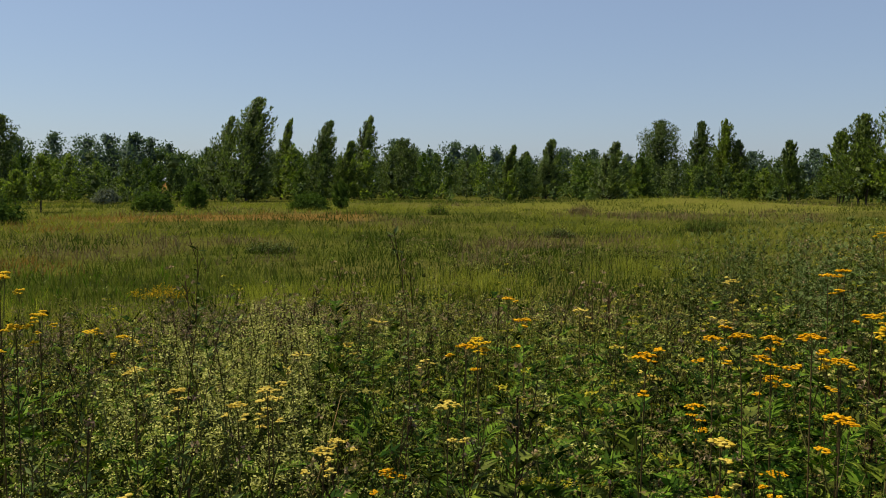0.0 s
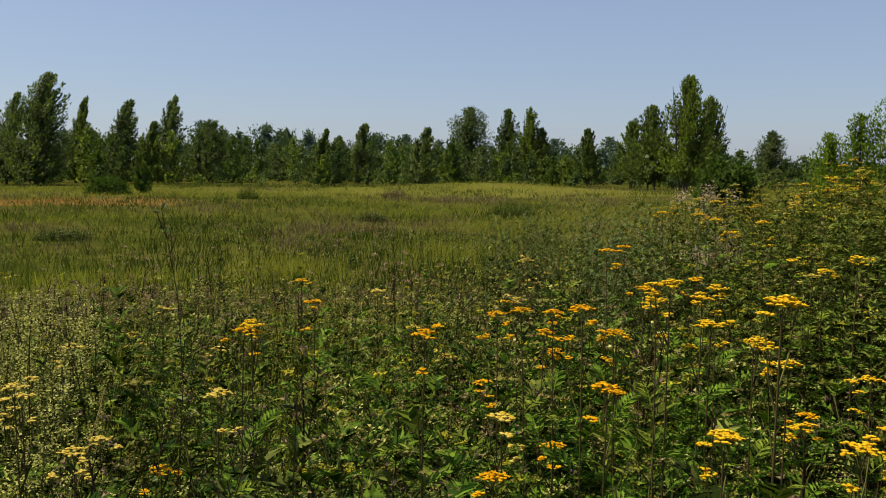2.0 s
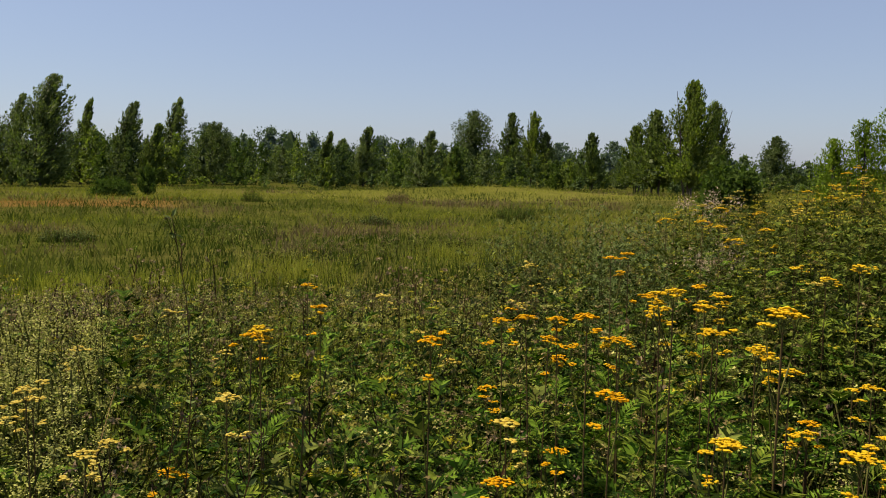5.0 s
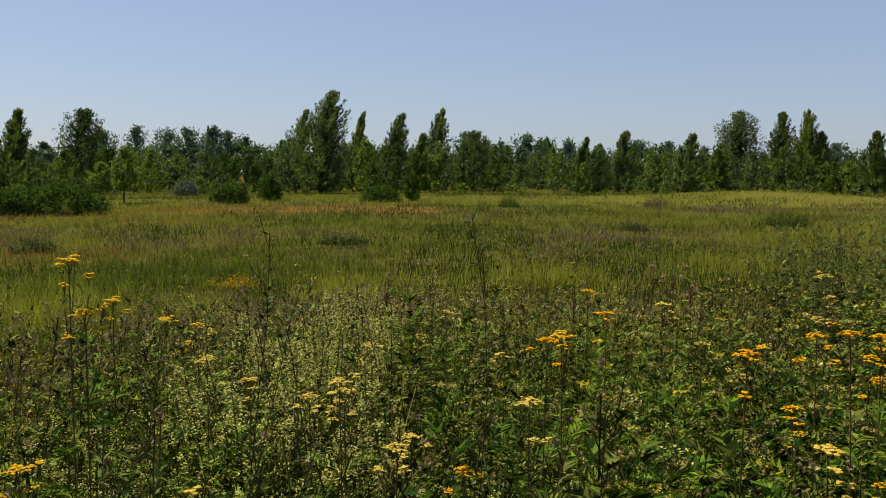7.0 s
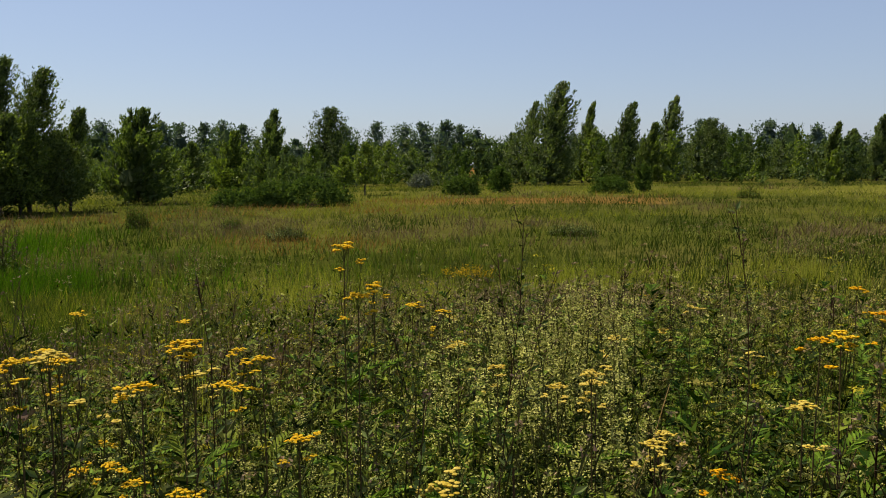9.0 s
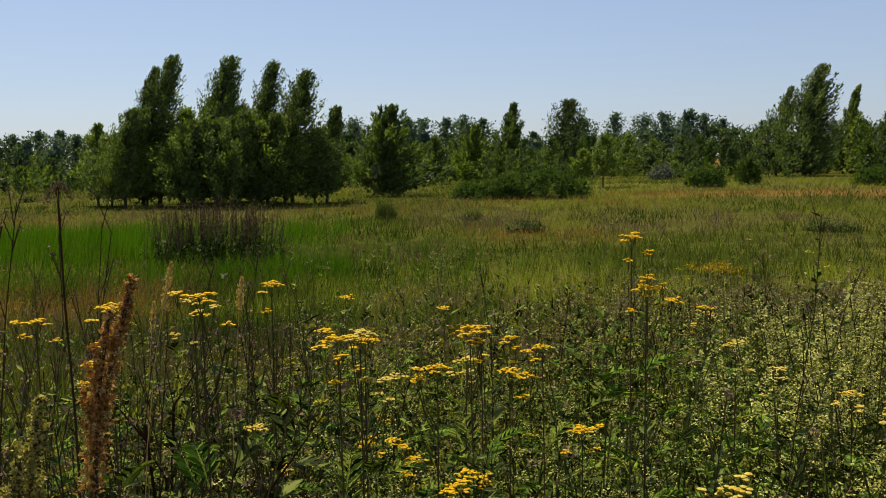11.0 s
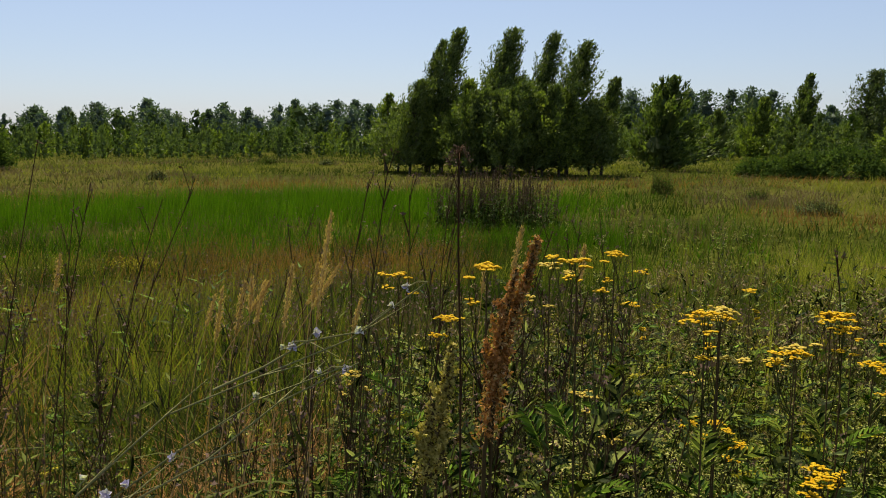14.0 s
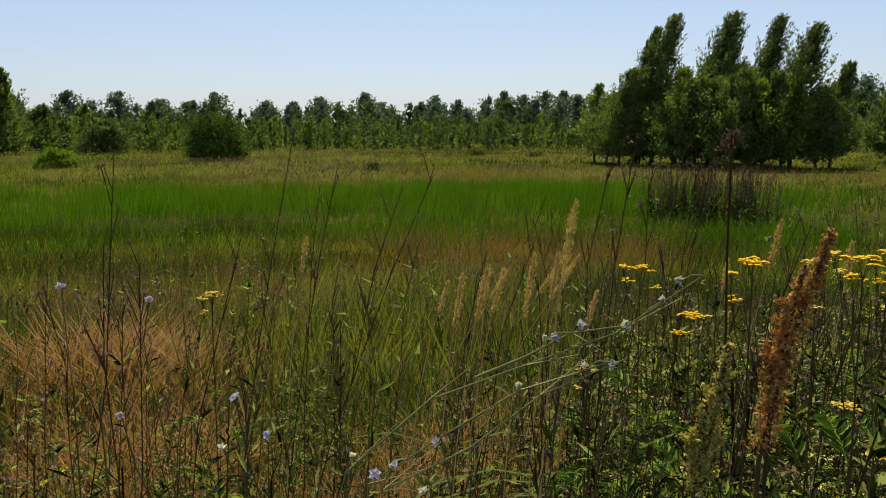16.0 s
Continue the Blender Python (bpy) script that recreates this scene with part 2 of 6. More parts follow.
# ---- mesh tools ----
class Shape:
    """Collects points and faces as arrays; each lot of faces has one material."""

    def __init__(self, *mats):
        self.mats, self.points, self.loops, self.sizes, self.kinds, self.count = list(mats), [], [], [], [], 0

    def add(self, points, faces, mat):
        if mat not in self.mats:
            self.mats.append(mat)
        points, faces = np.asarray(points, float).reshape(-1, 3), np.asarray(faces, int)
        self.points.append(points)
        self.loops.append((faces + self.count).ravel())
        self.sizes.append(np.full(len(faces), faces.shape[1]))
        self.kinds.append(np.full(len(faces), self.mats.index(mat)))
        self.count += len(points)

    def arrays(self):
        return [np.concatenate(a) for a in (self.points, self.loops, self.sizes, self.kinds)]

    def lay(self, template, x, y, z, turn, size, lean=None, tall=None):
        """Many copies of a template into this one mesh."""
        p, l, s, k = template.arrays()
        c, sn, n = np.cos(turn), np.sin(turn), len(x)
        size = np.broadcast_to(size, n)
        tall = size if tall is None else np.broadcast_to(tall, n)
        px = (p[None, :, 0] * c[:, None] - p[None, :, 1] * sn[:, None]) * size[:, None]
        py = (p[None, :, 0] * sn[:, None] + p[None, :, 1] * c[:, None]) * size[:, None]
        pz = p[None, :, 2] * tall[:, None]
        if lean is not None:
            px, py = px + lean[:, 0:1] * pz, py + lean[:, 1:2] * pz
        pts = np.stack([px + x[:, None], py + y[:, None], pz + z[:, None]], 2).reshape(-1, 3)
        names = [self.mats.index(m) if m in self.mats else self.mats.append(m) or len(self.mats) - 1 for m in template.mats]
        self.points.append(pts)
        self.loops.append((l[None, :] + (np.arange(n) * len(p))[:, None]).ravel() + self.count)
        self.sizes.append(np.tile(s, n))
        self.kinds.append(np.tile(np.array(names)[k], n))
        self.count += len(pts)

    def mesh(self, name):
        p, l, s, k = self.arrays()
        me = bpy.data.meshes.new(name)
        me.vertices.add(len(p))
        me.vertices.foreach_set("co", p.astype(np.float32).ravel())
        me.loops.add(len(l))
        me.loops.foreach_set("vertex_index", l.astype(np.int32))
        me.polygons.add(len(s))
        me.polygons.foreach_set("loop_start", (np.cumsum(s) - s).astype(np.int32))
        for m in self.mats:
            me.materials.append(m)
        me.polygons.foreach_set("material_index", k.astype(np.int32))
        me.polygons.foreach_set("use_smooth", np.full(len(s), name in ("ground", "trunk", "stem")))
        me.update(calc_edges=True)
        return me


def part(name, shape, parent=None, label="", place=None):
    ob = new(name, shape if isinstance(shape, bpy.types.Mesh) else shape.mesh(name))
    ob.parent = parent
    if place is not None:
        ob.matrix_basis = place
    return tagged(ob, label) if label else ob


def unit(v):
    return v / np.maximum(np.linalg.norm(v, axis=-1, keepdims=True), 1e-9)


def leaves(shape, p, d, n, length, width, mat, fold=0.12):
    """Folded pointed leaves: base p, direction d, face n."""
    p, d = np.atleast_2d(p), unit(np.atleast_2d(d))
    n = unit(np.atleast_2d(n))
    side = unit(np.cross(d, n))
    up = np.cross(side, d)
    length, width = np.broadcast_to(length, len(p))[:, None], np.broadcast_to(width, len(p))[:, None]
    mid = p + d * length * 0.48
    q = np.stack([p, mid + side * width / 2 + up * width * fold, p + d * length - up * length * 0.06, mid - side * width / 2 + up * width * fold], 1)
    shape.add(q, np.arange(len(p) * 4).reshape(-1, 4), mat)


def tube(shape, pts, radii, mat, sides=4):
    pts, radii = np.asarray(pts, float), np.broadcast_to(radii, len(pts))
    way = unit(np.gradient(pts, axis=0))
    ref = np.where(np.abs(way[:, 2:3]) > 0.9, np.array([[1.0, 0, 0]]), np.array([[0, 0, 1.0]]))
    a = unit(np.cross(way, ref))
    b = np.cross(way, a)
    t = np.arange(sides) / sides * 2 * np.pi
    ring = pts[:, None] + radii[:, None, None] * (np.cos(t)[None, :, None] * a[:, None] + np.sin(t)[None, :, None] * b[:, None])
    i, j = np.meshgrid(np.arange(len(pts) - 1), np.arange(sides), indexing="ij")
    k = (j + 1) % sides
    shape.add(ring, np.stack([i * sides + j, i * sides + k, (i + 1) * sides + k, (i + 1) * sides + j], -1).reshape(-1, 4), mat)


def knobs(shape, p, r, mat, flat=0.8):
    """Small rounded buttons: six-sided, with a slightly domed top."""
    p = np.atleast_2d(p)
    r = np.broadcast_to(r, len(p))[:, None, None]
    t = np.arange(6) / 6 * 2 * np.pi
    low = np.stack([np.cos(t) * 0.75, np.sin(t) * 0.75, np.full(6, -0.5)], 1)
    mid = np.stack([np.cos(t), np.sin(t), np.zeros(6)], 1)
    form = np.concatenate([low, mid, [[0, 0, 0.5 * flat]]])
    j = np.arange(6)
    k = (j + 1) % 6
    n = len(p)
    off = np.arange(n)[:, None, None] * 13
    shape.add(p[:, None] + form[None] * r, (np.stack([j, k, k + 6, j + 6], 1)[None] + off).reshape(-1, 4), mat)
    shape.loops.append((np.stack([j + 6, k + 6, np.full(6, 12)], 1)[None] + off).ravel() + shape.count - n * 13)
    shape.sizes.append(np.full(n * 6, 3))
    shape.kinds.append(np.full(n * 6, shape.mats.index(mat)))


def bits(shape, p, r, mat, rng, level=1.0):
    """Tiny loose flakes (seeds, florets) turned every way; a low level lays them flatter."""
    n = len(p)
    lie = np.array([1, 1, level])
    d, e = unit(rng.normal(size=(n, 3)) * lie), unit(rng.normal(size=(n, 3)) * lie)
    r = np.broadcast_to(r, n)[:, None]
    tri = np.stack([p + d * r * 1.2, p - d * r * 0.6 + e * r, p - d * r * 0.6 - e * r], 1)
    shape.add(tri, np.arange(n * 3).reshape(-1, 3), mat)


def curve(p0, way, length, bend, k=6):
    """A bending line from p0: way is the first direction, bend is added along it."""
    u = np.linspace(0, 1, k)[:, None]
    return np.asarray(p0) + unit(np.asarray(way, float)) * length * u + np.asarray(bend) * length * u * u


def pinnate(shape, base, way, length, pairs, mat, rng, droop=0.35, wide=0.42):
    """A feathered leaf: leaflets in pairs along a drooping rib."""
    way = unit(np.asarray(way, float))
    u = np.linspace(0.18, 0.95, pairs)
    drop = np.array([0, 0, -droop])
    rib = np.asarray(base) + (way * u[:, None] + drop * (u * u)[:, None]) * length
    tan = unit(way + drop * 2 * u[:, None])
    side = unit(np.cross(tan, [0, 0, 1.0]))
    up = np.cross(side, tan)
    size = length * wide * np.sin(np.pi * (0.18 + 0.75 * u)) ** 0.7
    for s in (-1, 1):
        leaves(shape, rib, tan * 0.75 + side * s + up * 0.15, up + rng.normal(0, 0.25, (pairs, 3)), size, size * 0.25, mat)
    leaves(shape, rib[-1:], tan[-1:], up[-1:], length * 0.16, length * 0.07, mat)
    leaves(shape, [base], [rib[pairs // 2] - base], [[0, 0, 1]], length * 0.9, length * 0.035, mat)


# low swells of the lower field: direction, distance, height, half-width across and in depth
MOUNDS = ((-15, 104, 0.85, 12, 6), (-7, 96, 0.4, 8, 5), (-21, 92, 0.5, 8, 5), (3, 100, 0.3, 12, 6), (-28, 78, 0.5, 8, 6), (22, 88, 0.3, 10, 5), (66, 78, 0.35, 12, 7), (84, 60, 0.3, 8, 6))


def ground(x, y):
    """Height of the soil: level near the path, sinking to the lower field, with a bank on one side."""
    x, y = np.asarray(x, float), np.asarray(y, float)
    r = np.hypot(x, y)
    u = np.clip((r - 4.0) / 13.0, 0, 1)
    z = -1.0 * u * u * (3 - 2 * u)
    z = z + 0.62 * np.exp(-((x - 4.3) ** 2 + (y - 4.6) ** 2) / 5.0)
    for az, far, amp, across, deep in MOUNDS:
        a = radians(az)
        u, v = -x * math.cos(a) - y * math.sin(a), -x * math.sin(a) + y * math.cos(a) - far
        z = z + amp * np.exp(-(u / across) ** 2 - (v / deep) ** 2)
    z = z + 0.05 * np.sin(x * 0.31 + 1.0) * np.cos(y * 0.23) * np.clip(r / 12, 0, 1)
    return z


def zone_noise(x, y, scale, seed):
    return np.array([noise.noise(Vector((a * scale + seed, b * scale - seed, seed))) for a, b in zip(x, y)])


# ---- the ground: one sheet to the horizon ----
def build_ground():
    rings = np.concatenate([np.linspace(0.25, 24, 70), 24 * (1.12 ** np.arange(1, 46))])
    turns = np.linspace(0, 2 * np.pi, 181)[:-1]
    r, t = np.meshgrid(rings, turns, indexing="ij")
    x, y = r * np.cos(t), r * np.sin(t)
    pts = np.stack([x, y, ground(x, y)], 2).reshape(-1, 3)
    i, j = np.meshgrid(np.arange(len(rings) - 1), np.arange(180), indexing="ij")
    k = (j + 1) % 180
    s = Shape(SOIL)
    s.add(np.concatenate([pts, [[0, 0, 0]]]), np.stack([i * 180 + j, (i + 1) * 180 + j, (i + 1) * 180 + k, i * 180 + k], -1).reshape(-1, 4), SOIL)
    hub = np.stack([np.full(180, len(pts)), np.arange(180), (np.arange(180) + 1) % 180], 1)
    s.loops.append(hub.ravel())
    s.sizes.append(np.full(180, 3))
    s.kinds.append(np.zeros(180, int))
    tagged(part("ground", s), "uneven meadow soil with dry thatch", "ground", kind="structure")


build_ground()


# ---- trees ----
WIND = np.array([0.10, 0.10])


def hearts(shape, rng, c, radius, mat):
    """The shaded, twiggy heart of each leaf clump: a small uneven lump."""
    n = len(c)
    tips = np.array([[1, 0, 0], [0, 1, 0], [-1, 0, 0], [0, -1, 0], [0, 0, 1.2], [0, 0, -1.1]])
    a = rng.uniform(0, 6.28, n)
    spin = np.stack([np.cos(a), -np.sin(a), 0 * a, np.sin(a), np.cos(a), 0 * a, 0.3 * np.cos(a * 3), 0.3 * np.sin(a * 5), 1 + 0 * a], 1).reshape(-1, 3, 3)
    q = c[:, None] + np.einsum("nij,kj->nki", spin, tips) * np.broadcast_to(radius, n)[:, None, None] * rng.uniform(0.7, 1.3, (n, 6, 1))
    q[:, :, 2] = np.maximum(q[:, :, 2], 0.05)
    eight = np.array([[0, 1, 4], [1, 2, 4], [2, 3, 4], [3, 0, 4], [1, 0, 5], [2, 1, 5], [3, 2, 5], [0, 3, 5]])
    shape.add(q, (eight[None] + (np.arange(n) * 6)[:, None, None]).reshape(-1, 3), mat)


def slips(shape, p, d, n, length, width, mat):
    """Small pointed leaves with one face each, for crowns farther off: foot p, direction d, face n."""
    d = unit(d)
    side = unit(np.cross(d, n)) * (np.broadcast_to(width, len(p)) / 2)[:, None]
    q = np.stack([p - side, p + side, p + d * np.broadcast_to(length, len(p))[:, None]], 1)
    shape.add(q, np.arange(len(p) * 3).reshape(-1, 3), mat)


def profile(v, pointed):
    """Half-width of a crown along its height: a flame, or a dome."""
    flame = np.minimum(1, (np.clip(v, 0, 1) / 0.16) ** 0.35) * np.clip(1 - v, 0, 1) ** (0.52 + 0.4 * max(pointed - 1, 0)) * 1.12 + 0.03
    dome = np.sqrt(np.clip(1 - np.abs(2 * v - 0.95) ** 3.2, 0.05, 1))
    k = min(pointed, 1)
    return flame * k + dome * (1 - k)


def crown(shape, rng, high, wide, start, boughs, each, leaf, mat, pointed=1.0, wind=1.0, limbs=None, core=0.5, reach=0.16, slim=0.55):
    """Upswept boughs round the stem, each a brush of small leaves; gaps open between the brushes and the top bows with the wind."""
    v = (np.arange(boughs) + rng.uniform(0, 1, boughs)) / boughs
    v = v ** (0.92 if pointed > 0.5 else 0.75)
    ang = np.arange(boughs) * 2.39996 + rng.normal(0, 0.5, boughs)
    lobes = 1 + 0.20 * np.sin(ang * 2 + rng.uniform(0, 6) + v * 5) + 0.14 * np.sin(ang * 3 + v * 11 + rng.uniform(0, 6))
    tip_v = np.minimum(v + reach * rng.uniform(0.2, 1.0, boughs) * (0.5 + 0.5 * min(pointed, 1)), rng.uniform(0.965, 1.0, boughs))
    rad = wide / 2 * profile(tip_v, pointed) * lobes * rng.uniform(0.72, 1.12, boughs)
    deep = high - start
    foot = start + deep * np.maximum(tip_v - reach * (1.2 + 0.5 * rng.uniform(0, 1, boughs)), 0.0) * 0.97
    tip = start + deep * tip_v
    out = np.stack([np.cos(ang), np.sin(ang)], 1)

    def along(k):
        """Points on the boughs at k (boughs x m), with the wind's bow in them."""
        r = rad[:, None] * k ** 0.85
        z = foot[:, None] + (tip - foot)[:, None] * k ** 1.25
        xy = out[:, None] * r[:, :, None] + (WIND * wind * high) * ((z / high) ** 2.2)[:, :, None]
        return np.concatenate([xy, z[:, :, None]], 2)

    loose = 1 - min(pointed, 1)
    k = 0.30 + 0.3 * loose + (0.78 - 0.3 * loose) * rng.beta(1.5, 1.0, (boughs, each))
    p = along(k)
    girth = (0.046 * wide + 0.008 * high) * (0.45 + 0.75 * profile(tip_v, pointed))
    puff = 0.35 + 0.65 * np.abs(np.sin(k * 9.0 + ang[:, None]))
    p = p + np.clip(rng.normal(size=p.shape), -1.35, 1.35) * (girth[:, None] * (1.15 - (0.75 - 0.7 * loose) * np.clip(k - 0.3, 0, 1)) * (puff + loose))[:, :, None]
    n = boughs * each
    way = along(np.full((boughs, 1), 1.0)) - along(np.full((boughs, 1), 0.7))
    d = (unit(way) + rng.normal(size=(boughs, each, 3)) * (0.38 + 1.1 * loose) + np.array([*WIND * 3.2 * wind, 0.25])).reshape(n, 3)
    p = p.reshape(n, 3)
    p[:, 2] = np.maximum(p[:, 2], 0.06)
    face = np.repeat(np.concatenate([out, np.full((boughs, 1), 0.55)], 1), each, 0) + rng.normal(size=(n, 3)) * 0.5
    size = leaf * rng.uniform(0.6, 1.35, n) * (1 + 1.1 * np.clip(0.75 - k.reshape(n), 0, 0.45) / 0.45)
    slips(shape, p, d, face, size * (1.15 + 0.6 * slim), size * (0.95 - 0.35 * slim), mat)
    if core > 0:
        at = np.linspace(0.04, 0.86, max(5, boughs // 5))
        z = start + deep * at
        spine = np.stack([WIND[0] * wind * high * (z / high) ** 2.2, WIND[1] * wind * high * (z / high) ** 2.2, z], 1)
        hearts(shape, rng, spine + rng.normal(0, 0.03 * wide, spine.shape), wide / 2 * profile(at, pointed) * core * 0.55, mat)
        inside = along(np.tile(np.array([0.25, 0.5]), (boughs, 1))).reshape(-1, 3)
        dense = np.repeat(girth, 2) * 0.5 * core / 0.5
        hearts(shape, rng, inside[::1 + (each < 45)], dense[::1 + (each < 45)], mat)
    if limbs is not None:
        line = along(np.tile(np.array([0.02, 0.45, 0.9]), (boughs, 1)))
        for i in rng.permutation(boughs)[:limbs[1]]:
            if isinstance(limbs[0], list):
                limbs[0].append(Shape(BARK))
            tube(limbs[0][-1] if isinstance(limbs[0], list) else limbs[0], line[i], np.array([0.009, 0.006, 0.002]) * high, BARK, 4)


def tree(name, x, y, high, wide, label, category, group, seed, mat, start=0.08, boughs=60, each=80, leaf=0.2, pointed=1.0, wind=1.0, stems=1, core=0.5, limbs=0, reach=0.16):
    rng = np.random.default_rng(seed)
    root = tagged(new(name), label, category, group)
    x, y = x - 0.75 * WIND[0] * wind * high, y - 0.75 * WIND[1] * wind * high
    root.location = (x, y, float(ground(x, y)) - 0.03)
    wood, green = Shape(BARK), Shape(mat)
    for i in range(stems):
        k = np.linspace(0, 0.93, 8)
        off = rng.normal(0, 0.10 * wide, 2) * (stems > 1)
        pts = np.stack([off[0] * (0.4 + k) + WIND[0] * wind * high * k ** 2.2, off[1] * (0.4 + k) + WIND[1] * wind * high * k ** 2.2, k * high], 1)
        pts[1:, :2] += rng.normal(0, 0.008 * high, (7, 2))
        pts[0, 2] = -0.05
        tube(wood, pts, high * 0.016 / stems ** 0.4 * (1 - k) ** 0.8 + 0.006, BARK, 7)
    arms = []
    crown(green, rng, high, wide, start * high, boughs, each, leaf, mat, pointed, wind, (arms, limbs) if limbs else (wood, 26), core, reach)
    trunk = part("trunk", wood, root)
    for arm in arms:
        part("limb", arm, trunk)
    part("crown", green, root)
    return root


def bush(name, x, y, high, wide, label, seed, mat, clumps=60, each=22, leaf=0.14, group="shrubs in the field"):
    rng = np.random.default_rng(seed)
    root = tagged(new(name), label, "bush", group)
    root.location = (x, y, float(ground(x, y)) - 0.02)
    wood, green = Shape(BARK), Shape(mat)
    clumps = int(clumps + 9 * wide * high)
    ang, el = rng.uniform(0, 2 * np.pi, clumps), np.arccos(rng.uniform(0, 1, clumps))
    r = rng.uniform(0.45, 1.0, clumps) ** 0.5 * rng.uniform(0.8, 1.1, clumps)
    c = np.stack([r * np.sin(el) * np.cos(ang) * wide / 2, r * np.sin(el) * np.sin(ang) * wide / 2, 0.08 * high + r * np.cos(el) * high * 0.86], 1)
    n = clumps * each
    out = unit(c - np.array([0, 0, 0.1 * high]))
    p = (c[:, None] + rng.normal(size=(clumps, each, 3)) * 0.085 * (wide + high) / 2 * np.array([1.1, 1.1, 0.9])).reshape(n, 3)
    p[:, 2] = np.maximum(p[:, 2], 0.03)
    size = leaf * rng.uniform(0.6, 1.3, n)
    leaves(green, p, np.repeat(out, each, 0) + rng.normal(size=(n, 3)) * 0.8, np.repeat(out, each, 0) + rng.normal(size=(n, 3)) * 0.7 + np.array([0, 0, 0.5]), size, size * 0.6, mat, 0.18)
    hearts(green, rng, c, min(0.10 * (wide + high) / 2, 0.20), mat)
    for q in c[:14]:
        tube(wood, [(0.05 * q[0], 0.05 * q[1], -0.05), q * np.array([0.5, 0.5, 0.6]), q], np.array([0.02, 0.014, 0.004]) * max(1.0, high * 0.7), BARK, 5)
    tagged(part("branches", wood, root), kind="stuff")
    part("foliage", green, root)
    return root


GROVE = (
    (-50.7, 37.9, 10.2, 2.5), (-51.9, 37.3, 9.5, 1.9), (-47.9, 40.6, 10.1, 3.1), (-47.1, 44.0, 10.0, 2.6),
    (-43.0, 43.1, 9.0, 3.0), (-42.6, 45.8, 6.7, 2.0), (-51.7, 35.4, 6.6, 2.9), (-46.5, 36.9, 5.8, 2.9),
    (-43.5, 38.0, 6.1, 3.1), (-42.7, 40.1, 6.0, 2.7), (-49.9, 40.7, 7.5, 2.6),
)
POPLARS = (
    (48.8, 90.2, 13.0, 5.8), (53.5, 93.6, 11.0, 3.9), (46.7, 95.2, 9.9, 5.6), (49.3, 106.0, 8.8, 3.9),
    (47.7, 117.6, 8.2, 3.5), (48.4, 160.2, 13.7, 5.3), (53.8, 163.2, 14.3, 5.3), (56.0, 162.3, 10.4, 4.3),
    (21.5, 107.3, 7.1, 3.9), (28.1, 122.3, 5.5, 4.0), (17.4, 138.1, 9.4, 4.3), (13.7, 142.9, 7.5, 4.6),
    (10.4, 128.0, 8.0, 2.4), (-11.8, 135.3, 12.8, 4.5), (-17.8, 132.0, 11.9, 5.0), (-24.2, 134.3, 12.4, 3.1),
    (-26.0, 119.4, 14.1, 8.5), (-31.0, 124.6, 11.9, 4.6), (-13.7, 125.9, 8.6, 3.4), (-64.6, 106.9, 10.9, 4.8),
    (-45.8, 55.8, 7.4, 6.0), (-62.4, 93.5, 7.4, 4.5), (-62.9, 85.3, 5.7, 4.2), (-102.0, -8.9, 9.0, 5.4),
    (-130.7, -1.0, 6.1, 4.5),
)
ASPENS = (
    (37.6, 147.8, 12.9, 7.3), (-6.7, 144.3, 9.6, 5.8), (84.0, 127.2, 8.8, 4.3), (-59.3, 113.9, 11.3, 5.6),
    (-124.0, -6.0, 5.6, 4.3), (-101.4, 1.2, 3.3, 4.2),
)
GROVE_LOW = (
    (-55.8, 36.5, 5.0, 3.5), (-51.5, 36.5, 5.2, 3.6), (-48.6, 37.2, 5.3, 3.6), (-45.5, 37.9, 5.6, 3.7),
    (-43.4, 39.2, 5.4, 3.7), (-42.7, 41.2, 5.7, 3.5), (-42.4, 43.8, 5.1, 3.2), (-51.0, 44.4, 7.1, 3.6),
    (-53.5, 41.3, 6.9, 3.1),
)
SAPLINGS = (
    (32.8, 44.0, 4.6, 2.9), (34.0, 43.0, 5.6, 3.0), (35.2, 42.1, 6.7, 3.2), (36.4, 41.0, 5.0, 3.0), (32.7, 35.7, 4.9, 2.6), (33.9, 34.8, 4.3, 2.4),
)
YOUNG_TREES = (
    (-34.6, 73.8, 4.9, 2.6), (-41.8, 83.7, 3.7, 2.4), (-57.7, 36.6, 5.9, 2.5),
)
for i, (x, y, h, w) in enumerate(GROVE):
    tree("poplar_tree", x, y, h, w * 1.48, "tall young poplar with wind-bent dark green crown", "tree", "poplars in the near grove", 100 + i, POPLAR_LEAF,
         start=0.08, boughs=int(40 + 2.0 * h * w), each=110, leaf=0.125, pointed=0.9, wind=0.95, limbs=16, core=0.3, reach=0.2)
for i, (x, y, h, w) in enumerate(GROVE_LOW):
    tree("poplar_tree", x, y, h, w * 1.2, "bushy young poplar with dense green crown", "tree", "poplars in the near grove", 150 + i, YOUNG_POPLAR_LEAF if i % 3 else POPLAR_LEAF,
         start=0.10, boughs=int(30 + 2.2 * h * w), each=85, leaf=0.13, pointed=0.5, wind=0.45, limbs=14, core=0.38, reach=0.24)
for i, (x, y, h, w) in enumerate(POPLARS):
    tree("poplar_tree", x, y, h, w * (1.1 if w > 7 else 1.3), "slender green poplar at the wood's edge", "tree", "poplars along the wood", 200 + i, POPLAR_LEAF if i % 3 else YOUNG_POPLAR_LEAF,
         start=0.13 if x > 40 else 0.04, boughs=int(38 + 0.85 * h * w), each=84, leaf=0.20, pointed=1.2, wind=0.3 if x > 30 else 0.6 if x < -40 else 1.2, core=0.5,
         stems=3 if x > 40 else 1)
